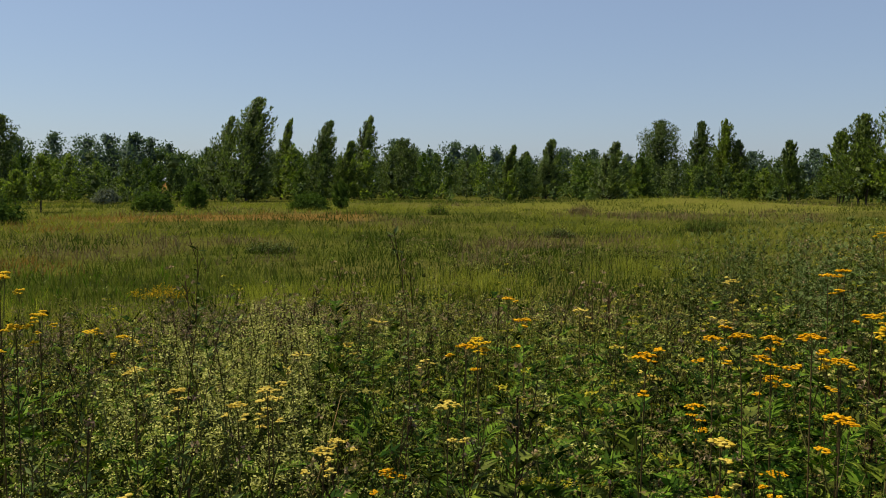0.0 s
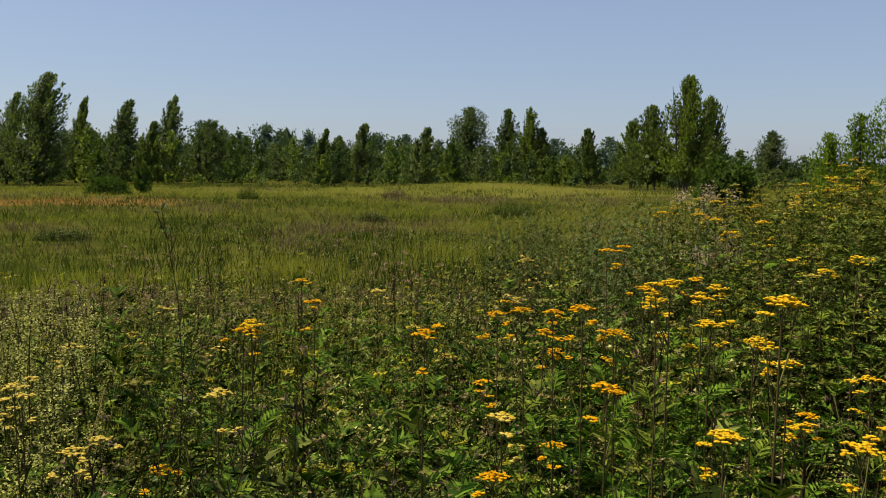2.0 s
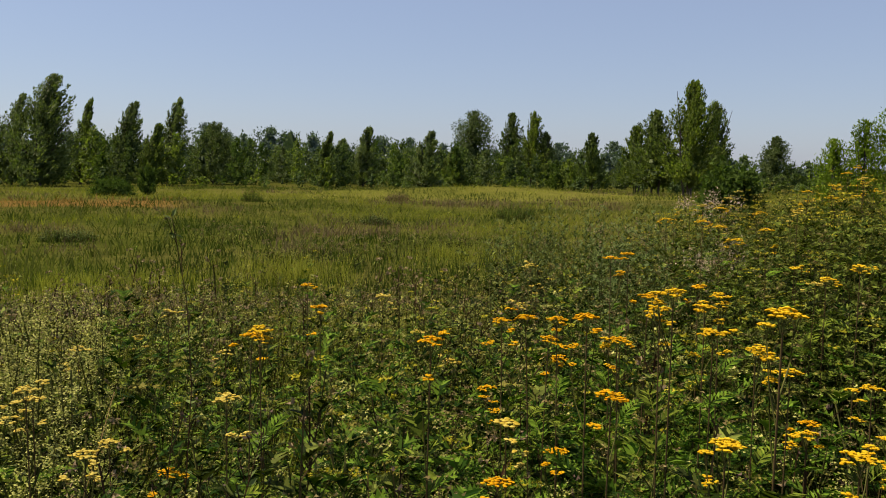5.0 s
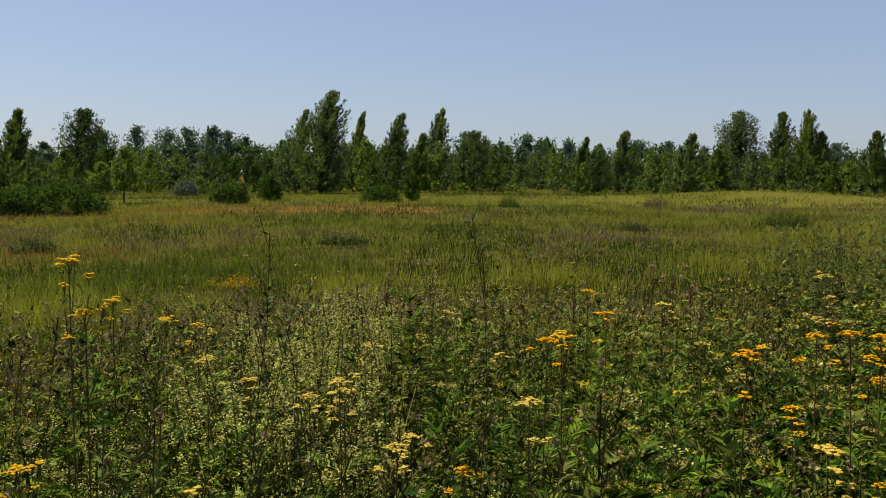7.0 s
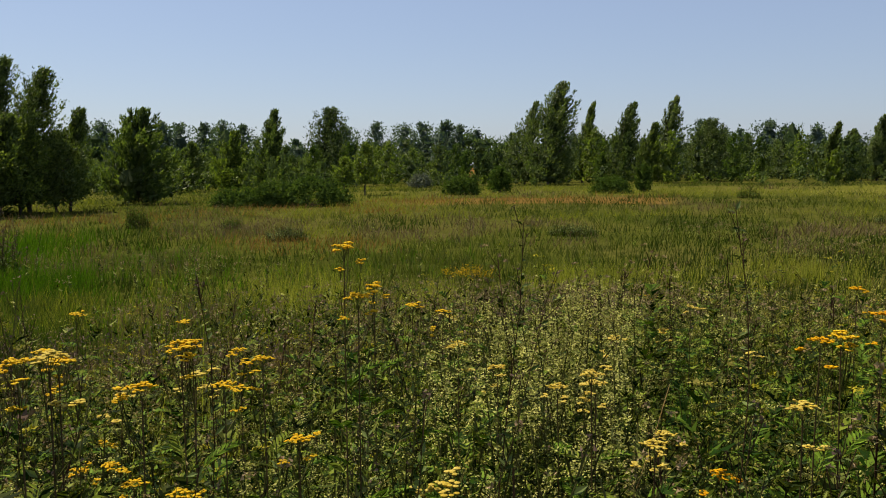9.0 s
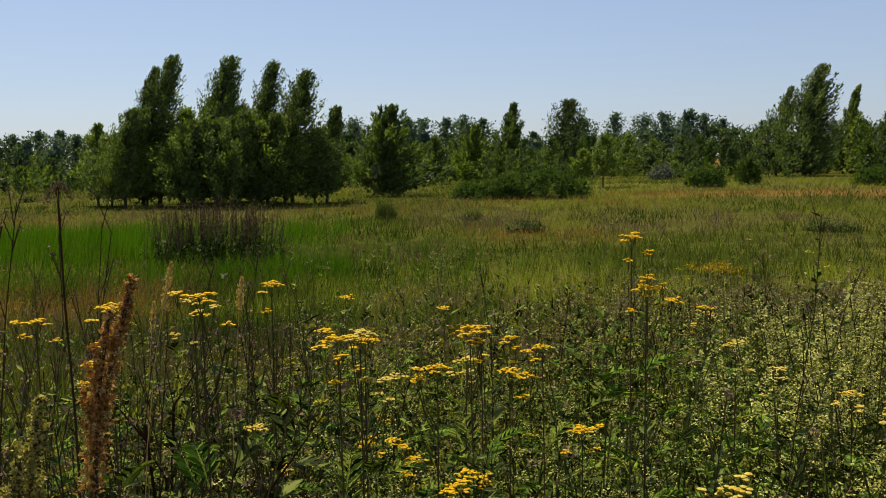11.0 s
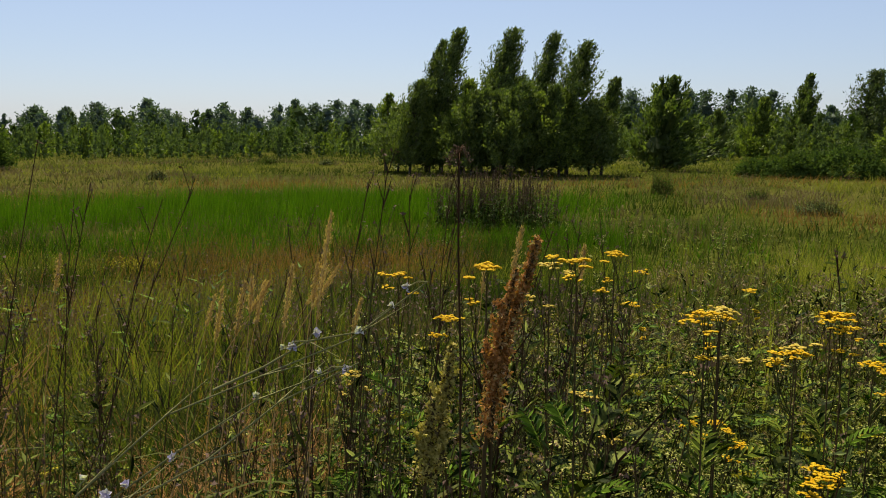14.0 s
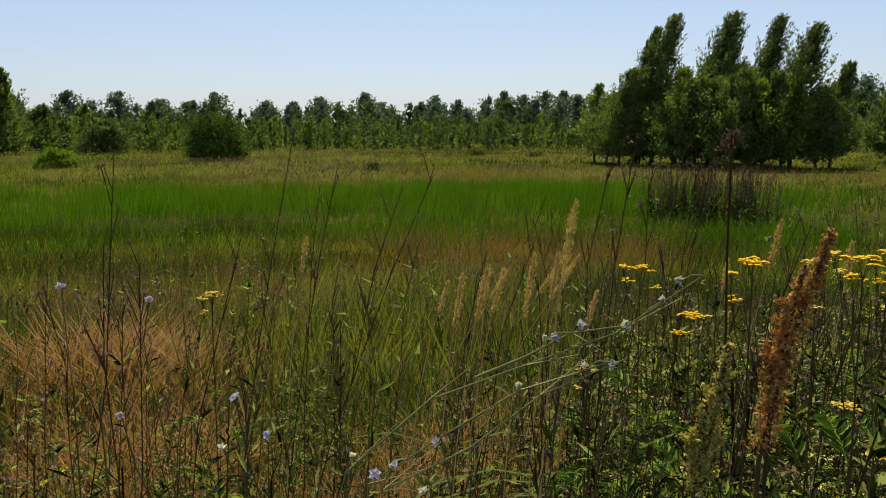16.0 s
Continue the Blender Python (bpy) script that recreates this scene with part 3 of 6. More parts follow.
for i, (x, y, h, w) in enumerate(ASPENS):
    tree("willow_tree", x, y, h, w * 1.22, "broad grey-green willow at the wood's edge", "tree", "willows along the wood", 300 + i, ASPEN_LEAF,
         start=0.05, boughs=int(40 + 0.6 * h * w), each=80, leaf=0.22, pointed=0.5, wind=0.5, core=0.55)
for i, (x, y, h, w) in enumerate(SAPLINGS):
    tree("sapling", x, y, h, w, "bright green birch sapling with airy crown", "tree", "saplings behind the bank", 400 + i, YOUNG_LEAF,
         start=0.06, boughs=58, each=64, leaf=0.11, pointed=0.7, wind=0.25, core=0.0, limbs=10, reach=0.30)
for i, (x, y, h, w) in enumerate(YOUNG_TREES):
    tree("young_tree", x, y, h, w, "small round-crowned tree on a bare dark trunk", "tree", "small trees in the field", 500 + i, YOUNG_POPLAR_LEAF,
         start=0.24, boughs=42, each=48, leaf=0.16, pointed=0.55, wind=0.3, core=0.45)

BUSH_LEAFY = (
    (21.5, 36.1, 3.3, 2.5), (-74.4, 9.7, 4.2, 4.9),
)
BUSH_DARK = (
    (-26.1, 76.8, 1.8, 3.6), (-12.9, 82.8, 1.6, 3.7), (-27.1, 92.8, 2.2, 2.1), (-10.3, 86.7, 2.3, 1.7),
    (-24.1, 83.3, 2.1, 2.1),
)
BUSH_MID = (
    (-30.7, 55.3, 1.8, 6.7), (-32.5, 53.1, 1.5, 2.9), (-34.5, 52.5, 1.2, 4.6), (-63.0, -2.3, 1.2, 2.6),
)
BUSH_GREY = (
    (-41.6, 105.6, 1.9, 3.3),
)
BUSH_OLIVE = (
    (14.4, 46.5, 0.9, 2.3), (5.8, 42.1, 0.6, 1.4), (-0.4, 71.8, 1.0, 1.6), (-6.6, 33.2, 0.5, 1.7),
    (-27.1, 32.7, 1.1, 1.0), (-16.3, 27.9, 0.6, 1.3), (-22.1, 33.0, 0.5, 1.0),
    (-52.4, 16.6, 0.7, 1.0), (-70.1, 31.8, 0.7, 1.6), (-66.0, 35.5, 0.6, 1.2),
)
BUSH_BROWN = (
    (11.9, 73.0, 0.8, 2.0),
)
for i, (x, y, h, w) in enumerate(BUSH_LEAFY):
    bush("leafy_bush", x, y, h, w, "dense round dark green leafy bush", 600 + i, BUSH_LEAF, 90, 34, 0.26 if i == 0 else 0.18)
for i, (x, y, h, w) in enumerate(BUSH_DARK):
    if w > 2.5:
        bush("dark_bush", x, y, h, w, "low dense dark green bush in dry grass", 620 + i, BUSH_LEAF, 80, 32, 0.18)
    else:
        tree("young_tree", x, y, h * 1.15, w * 1.15, "small dark green tree leafy to the ground", "tree", "small trees in the field", 620 + i, BUSH_LEAF,
             start=0.03, boughs=40, each=50, leaf=0.15, pointed=0.6, wind=0.3, core=0.35, reach=0.26)
for i, (x, y, h, w) in enumerate(BUSH_MID):
    bush("spreading_bush", x, y, h * 1.12, w, "wide spreading green bush before young trees", 640 + i, YOUNG_LEAF if i == 3 else BUSH_LEAF, 90, 32, 0.15)
for i, (x, y, h, w) in enumerate(BUSH_GREY):
    bush("oleaster_bush", x, y, h, w, "silvery grey oleaster bush", 660 + i, GREY_LEAF, 60, 20, 0.2)


# ---- woods beyond the field ----
def woods(name, label, places, seed, mats, leaf, boughs, each, pointed, broad, lift=0.02, wind=0.35, core=0.6):
    """Many trees of one wood; places are (direction, distance, height)."""
    rng = np.random.default_rng(seed)
    s = Shape()
    for a, d, h in places:
        mat = mats[rng.integers(len(mats))]
        one = Shape(mat)
        sharp = float(np.clip(pointed + rng.normal(0, 0.18), 0, 1))
        crown(one, rng, h, h * rng.uniform(0.5, 1.2) * broad, lift * h * rng.uniform(0.5, 1.5), boughs, each, leaf, mat, sharp, wind, core=core, slim=0.15)
        x, y = -math.sin(radians(a)) * d, math.cos(radians(a)) * d
        s.lay(one, np.array([x]), np.array([y]), np.array([float(ground(x, y))]), np.zeros(1), 1.0)
    tagged(part(name, s), label, "woods", kind="stuff")


def scatter(az0, az1, far0, far1, count, high, seed, low=0.6):
    """Even but irregular standing places across a sector."""
    rng = np.random.default_rng(seed)
    a = az0 + (np.arange(count) + rng.uniform(0, 1, count)) / count * (az1 - az0)
    a = a + 0.25 * np.sin(a * 1.7) + 0.1 * np.sin(a * 4.1 + 1.0)
    return [(b, rng.uniform(far0, far1), high(b) * (low + (1.12 - low) * rng.beta(1.6, 1.6))) for b in a]


def front_high(az):
    return float(np.interp(az, [-45, -34, -25, -12, -4, 4, 12, 20, 27, 40, 55, 100], [2.6, 3.2, 4.4, 6.6, 7.4, 7.8, 7.6, 6.6, 6.2, 5.4, 4.6, 4.6]))


def back_high(az):
    return float(np.interp(az, [-45, -37, -33, -28, -20, -12, -4, 4, 10, 16, 22, 28, 34, 42, 55, 75, 100], [3.6, 4.4, 5.8, 7.6, 8.4, 8.8, 9.6, 10.2, 9.4, 9.0, 10.0, 9.2, 10.4, 10.4, 9.0, 8.4, 8.6]))


# the tallest old trees over the far wood: direction and height
OLD_TREES = (
    (26.5, 12.5), (24.5, 13.6), (22.6, 13.1), (21.4, 13.6), (19.9, 13.9), (18.8, 12.8), (17.8, 11.5), (15.3, 10.3), (3.2, 13.0), (1.9, 10.8),
    (-0.8, 12.3), (-1.8, 11.1), (-3.6, 10.5), (-8.1, 10.8), (-10.0, 10.3), (-19.9, 9.4), (-23.5, 9.8), (-28.8, 8.6), (-30.3, 8.5), (29.8, 9.8),
)
OLD_TREES_WEST = (
    (42.9, 13.4), (41.7, 14.0), (38.2, 14.1), (37.1, 14.4), (35.6, 14.2), (34.4, 14.8), (33.2, 13.7), (91.4, 11.8), (88.5, 11.5), (86.0, 10.3),
    (84.1, 9.9), (82.7, 11.6), (79.5, 9.8), (77.7, 9.8), (76.0, 10.5), (73.1, 11.5), (72.0, 9.6), (69.3, 9.8), (68.4, 11.0), (66.9, 10.0),
    (63.9, 12.1), (62.6, 11.0), (61.1, 12.0), (59.9, 11.8), (59.0, 11.1), (46.0, 12.4), (49.5, 11.8), (53.0, 12.2), (56.5, 11.4), (94.5, 11.0), (98.0, 11.2),
)
# a dense tree band needs few leaves a tree: the crowns close up behind one another
woods("young_woods", "band of young mixed green trees across the field", scatter(-48, 33, 122, 176, 285, front_high, 31, 0.5), 31,
      (FAR_LEAF, FAR_LEAF, BUSH_LEAF, ASPEN_LEAF, POPLAR_LEAF, YOUNG_POPLAR_LEAF), 0.25, 20, 29, 0.6, 0.66)
woods("mixed_woods", "taller young trees scattered in the sapling wood", scatter(30, 104, 128, 176, 120, front_high, 36, 0.6), 36,
      (FAR_LEAF, BUSH_LEAF, ASPEN_LEAF, POPLAR_LEAF), 0.25, 18, 28, 0.6, 0.5)
woods("sapling_woods", "dense pale green wood of thin saplings", scatter(28, 104, 106, 160, 800, lambda az: 4.3, 32, 0.45), 32,
      (SCRUB_LEAF, FAR_LEAF, SCRUB_LEAF, YOUNG_POPLAR_LEAF), 0.24, 9, 15, 0.8, 0.50)
woods("wood_undergrowth", "low dense green undergrowth along the wood", scatter(-48, 104, 116, 178, 330, lambda az: 2.3, 34, 0.4), 34,
      (FAR_LEAF, SCRUB_LEAF, ASPEN_LEAF, YOUNG_POPLAR_LEAF), 0.26, 9, 14, 0.2, 1.2)
# the farthest crowns carry the haze in their leaf colour
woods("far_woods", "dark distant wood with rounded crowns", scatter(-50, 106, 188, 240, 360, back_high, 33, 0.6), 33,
      (HAZED_LEAF, HAZED_LEAF, FAR_LEAF), 0.44, 15, 23, 0.15, 0.85, 0.02, 0.1, 0.9)
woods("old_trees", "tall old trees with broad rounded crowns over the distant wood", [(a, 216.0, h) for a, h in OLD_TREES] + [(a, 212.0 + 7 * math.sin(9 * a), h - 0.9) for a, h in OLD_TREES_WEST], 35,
      (HAZED_LEAF,), 0.42, 28, 52, 0.0, 0.64, 0.20, 0.1, 0.8)


# ---- plant templates ----
def grass_tuft(seed, mat, blades=7, high=0.4, spread=0.13, width=0.012, bend=0.5):
    rng = np.random.default_rng(seed)
    s = Shape(mat)
    for _ in range(blades):
        a = rng.uniform(0, 2 * np.pi)
        h = high * rng.uniform(0.6, 1.15)
        foot = np.array([rng.normal(0, spread), rng.normal(0, spread), -0.02])
        way = np.array([math.cos(a) * rng.uniform(0.1, 0.6) * bend, math.sin(a) * rng.uniform(0.1, 0.6) * bend, 1.0])
        line = curve(foot, way, h, np.array([math.cos(a) * bend * 0.4, math.sin(a) * bend * 0.4, -0.12]), 3)
        side = unit(np.array([math.sin(a), -math.cos(a), 0.0])) * width * rng.uniform(0.7, 1.4)
        q = [line[0] - side, line[0] + side, line[1] + side * 0.8, line[1] - side * 0.8, line[2]]
        s.add(q, [[0, 1, 2, 3]], mat)
        s.loops.append(np.array([3, 2, 4]) + s.count - 5)
        s.sizes.append(np.array([3]))
        s.kinds.append(np.array([0]))
    return s


def sward(seed, mat, blades=6, high=0.36, spread=0.2, width=0.008, bend=0.5, seeds=None):
    """A loose tuft of one-faced blades for the field, some with a seeding top."""
    rng = np.random.default_rng(seed)
    s = Shape(mat)
    a = rng.uniform(0, 2 * np.pi, blades)
    foot = np.stack([rng.normal(0, spread, blades), rng.normal(0, spread, blades), np.full(blades, -0.02)], 1)
    d = np.stack([np.cos(a) * bend * rng.uniform(0, 1, blades), np.sin(a) * bend * rng.uniform(0, 1, blades), np.ones(blades)], 1)
    long = high * rng.uniform(0.55, 1.2, blades)
    face = np.stack([rng.normal(size=blades), rng.normal(size=blades), np.zeros(blades)], 1)
    slips(s, foot, d, face, long, width * rng.uniform(0.8, 2.0, blades), mat)
    if seeds is not None:
        top = (foot + unit(d) * long[:, None])[: blades // 2 + 1]
        bits(s, np.repeat(top, 2, 0) + rng.normal(0, 0.016, (2 * len(top), 3)), 0.014, seeds, rng)
    return s


def at_height(line, u):
    k = np.linspace(0, 1, len(line))
    return np.stack([np.interp(u, k, line[:, j]) for j in range(3)], -1)


def feather(shape, base, way, length, pairs, mat, rng, droop=0.4, wide=0.40):
    """A feathered leaf of one-faced leaflets along a drooping rib."""
    way = unit(np.asarray(way, float))
    u = np.linspace(0.22, 0.96, pairs)
    drop = np.array([0, 0, -droop])
    rib = base + (way * u[:, None] + drop * (u * u)[:, None]) * length
    tan = unit(way + drop * 2 * u[:, None])
    side = unit(np.cross(tan, [0, 0, 1.0]))
    up = np.cross(side, tan)
    size = length * wide * np.sin(np.pi * (0.2 + 0.68 * u)) ** 0.7
    p = np.concatenate([rib, rib, rib[-1:], base[None]])
    d = np.concatenate([tan * 0.8 + side + up * 0.2, tan * 0.8 - side + up * 0.2, tan[-1:], (rib[pairs // 2] - base)[None]])
    face = np.concatenate([up, up, up[-1:], up[:1]]) + rng.normal(0, 0.3, (2 * pairs + 2, 3))
    long = np.concatenate([size, size, [length * 0.2, length * 0.75]])
    slips(shape, p, d, face, long, np.concatenate([size * 0.40, size * 0.40, [length * 0.11, length * 0.05]]), mat)


def herb(seed, close, leaf_mat, stem_mat, high=1.0, leaf_len=0.13, n=20, pairs=4, top=None, heads=9, buds=9, flat=False, bare=0.1):
    """An upright weed: feathered leaves up the stem, short branches with buds over the upper part, or flat-topped umbels."""
    rng = np.random.default_rng(seed)
    s = Shape(stem_mat, leaf_mat)
    line = curve((0, 0, -0.03), (rng.normal(0, 0.06), rng.normal(0, 0.06), 1), high, (rng.normal(0, 0.07), rng.normal(0, 0.07), 0), 5)
    if close:
        tube(s, line, np.linspace(0.0034, 0.0014, 5), stem_mat, 3)
    else:
        for turn in ((1.0, 0, 0), (0, 1.0, 0)):
            slips(s, line[:1], line[-1:] - line[:1], np.array([turn]), high, 0.008, stem_mat)
    for i in range(n):
        u = bare + (0.98 - bare) * (i + rng.uniform(0, 1)) / n
        a = i * 2.4 + rng.normal(0, 0.4)
        size = leaf_len * (1.2 - 0.75 * u) * rng.uniform(0.65, 1.2)
        feather(s, at_height(line, u), (math.cos(a), math.sin(a), rng.uniform(0.3, 1.6)), size, pairs, leaf_mat, rng)
    if top is not None:
        for i in range(heads):
            u = rng.uniform(0.88, 0.99) if flat else rng.uniform(0.52, 1.0)
            p = at_height(line, u)
            a = i * 2.4 + rng.normal(0, 0.4)
            size = (0.05 if flat else 0.16 * (1.25 - u)) * rng.uniform(0.6, 1.3)
            q = p + np.array([math.cos(a) * 0.7, math.sin(a) * 0.7, 1.0]) * size
            slips(s, p[None], (q - p)[None], np.array([[math.sin(a), -math.cos(a), 0.2]]), np.linalg.norm(q - p), 0.004, stem_mat)
            if flat:
                c = q + rng.normal(0, 0.011, (buds, 3)) * np.array([1, 1, 0.18])
            else:
                c = p + (q - p) * rng.uniform(0.55, 1.1, (buds, 1)) + rng.normal(0, 0.0045, (buds, 3))
            bits(s, c, rng.uniform(0.0028, 0.0048, buds) * (1.0 if close else 1.35), top, rng, 0.5)
    return s


def bedstraw(seed, close, high=0.85):
    """A froth of tiny cream flowers on thin branching stems."""
    rng = np.random.default_rng(seed)
    s = Shape(STEM, CREAM, HERB)
    line = curve((0, 0, -0.03), (rng.normal(0, 0.1), rng.normal(0, 0.1), 1), high, (rng.normal(0, 0.12), rng.normal(0, 0.12), 0), 5)
    tube(s, line, 0.0026, STEM, 3)
    for i in range(17 if close else 8):
        u = rng.uniform(0.42, 1.0)
        p = at_height(line, u)
        a = rng.uniform(0, 2 * np.pi)
        size = 0.15 * (1.15 - u * 0.85) * rng.uniform(0.5, 1.1)
        q = p + np.array([math.cos(a) * 0.8, math.sin(a) * 0.8, 0.8]) * size
        k = 22 if close else 9
        bits(s, q + rng.normal(0, 0.0105, (k, 3)) * np.array([1, 1, 0.8]), rng.uniform(0.0022, 0.0036, k) * (1 if close else 1.45), CREAM, rng, 0.45)
        slips(s, np.stack([p, p]), np.stack([q - p, rng.normal(0, 1, 3)]), rng.normal(0, 0.4, (2, 3)) + [0, 0, 1.0], size * np.array([0.9, 0.5]), 0.007, HERB)
    k = 30 if close else 14
    p = at_height(line, rng.uniform(0.05, 0.85, k))
    slips(s, p, rng.normal(size=(k, 3)) * np.array([1, 1, 0.4]) + [0, 0, 0.3], rng.normal(size=(k, 3)) * 0.3 + [0, 0, 1], rng.uniform(0.04, 0.08, k), 0.012, HERB)
    return s


def meadowsweet(seed, high=1.1):
    """A tall leafy herb that ends in an uneven plume of cream froth."""
    rng = np.random.default_rng(seed)
    s = herb(seed, False, HERB, STEM, high * 0.8, 0.15, 13, 4)
    line = curve((0, 0, -0.03), (rng.normal(0, 0.05), rng.normal(0, 0.05), 1), high, (rng.normal(0, 0.08), rng.normal(0, 0.08), 0), 5)
    tube(s, line[2:], 0.0022, STEM, 3)
    for i in range(24):
        u = rng.uniform(0.70, 1.0)
        p = at_height(line, u)
        a = rng.uniform(0, 2 * np.pi)
        q = p + np.array([math.cos(a), math.sin(a), 0.7]) * (1.04 - u) * 0.22 * rng.uniform(0.3, 1.2)
        slips(s, p[None], (q - p)[None], np.array([[math.sin(a), -math.cos(a), 0.2]]), np.linalg.norm(q - p), 0.003, STEM)
        bits(s, q + rng.normal(0, 0.009, (13, 3)), rng.uniform(0.0026, 0.0050, 13), CREAM, rng, 0.45)
    return s


def seed_weed(seed, close, mat, high=0.95):
    """A dry branching weed with round seed heads."""
    rng = np.random.default_rng(seed)
    s = Shape(STEM_DARK, mat, HERB)
    line = curve((0, 0, -0.03), (rng.normal(0, 0.06), rng.normal(0, 0.06), 1), high, (rng.normal(0, 0.06), rng.normal(0, 0.06), 0), 5)
    tube(s, line[::1 if close else 2], 0.003, STEM_DARK, 3)
    for i in range(9 if close else 6):
        p = at_height(line, rng.uniform(0.55, 1.0))
        a = rng.uniform(0, 2 * np.pi)
        way = np.array([math.cos(a) * 0.6, math.sin(a) * 0.6, 1.0]) * rng.uniform(0.05, 0.16)
        slips(s, p[None], way[None], np.array([[math.sin(a), -math.cos(a), 0.0]]), np.linalg.norm(way), 0.0045, STEM_DARK)
        bits(s, p + way + rng.normal(0, 0.006, (9, 3)), 0.0050 if close else 0.0075, mat, rng)
    k = 18 if close else 8
    p = at_height(line, rng.uniform(0.05, 0.8, k))
    slips(s, p, rng.normal(size=(k, 3)) * np.array([1, 1, 0.3]) + [0, 0, 0.5], rng.normal(size=(k, 3)) * 0.3 + [0, 0, 1], rng.uniform(0.04, 0.10, k), 0.016, HERB)
    return s


def sprig(seed, leaf_mat, top, high=0.6, buds=12, flat=False):
    """A small weed of the open field: a stalk, a few leaves and a loose head."""
    rng = np.random.default_rng(seed)
    s = Shape(STEM_BROWN, leaf_mat)
    way = np.array([rng.normal(0, 0.1), rng.normal(0, 0.1), 1.0])
    slips(s, np.array([[0, 0, -0.02]]), way[None], np.array([[rng.normal(), rng.normal(), 0]]), high, 0.012, STEM_BROWN)
    k = 8
    p = way * high * rng.uniform(0.05, 0.8, (k, 1))
    slips(s, p, rng.normal(size=(k, 3)) * np.array([1, 1, 0.3]) + [0, 0, 0.7], rng.normal(size=(k, 3)) * 0.4 + [0, 0, 1], rng.uniform(0.06, 0.14, k), 0.03, leaf_mat)
    c = way * high * rng.uniform(0.93 if flat else 0.62, 1.0, (buds, 1)) + rng.normal(0, 0.035, (buds, 3)) * np.array([1, 1, 0.4 if flat else 1.0])
    bits(s, c, rng.uniform(0.007, 0.013, buds), top, rng)
    return s


# ---- the herb belt round the standpoint ----
def belt(az):
    """How far the tall herbs reach, by direction."""
    return np.interp(az, [-70, -45, -25, -15, 0, 15, 28, 40, 52, 100], [9.5, 9.5, 9.5, 9.2, 8.4, 7.0, 5.8, 4.9, 4.2, 4.0])


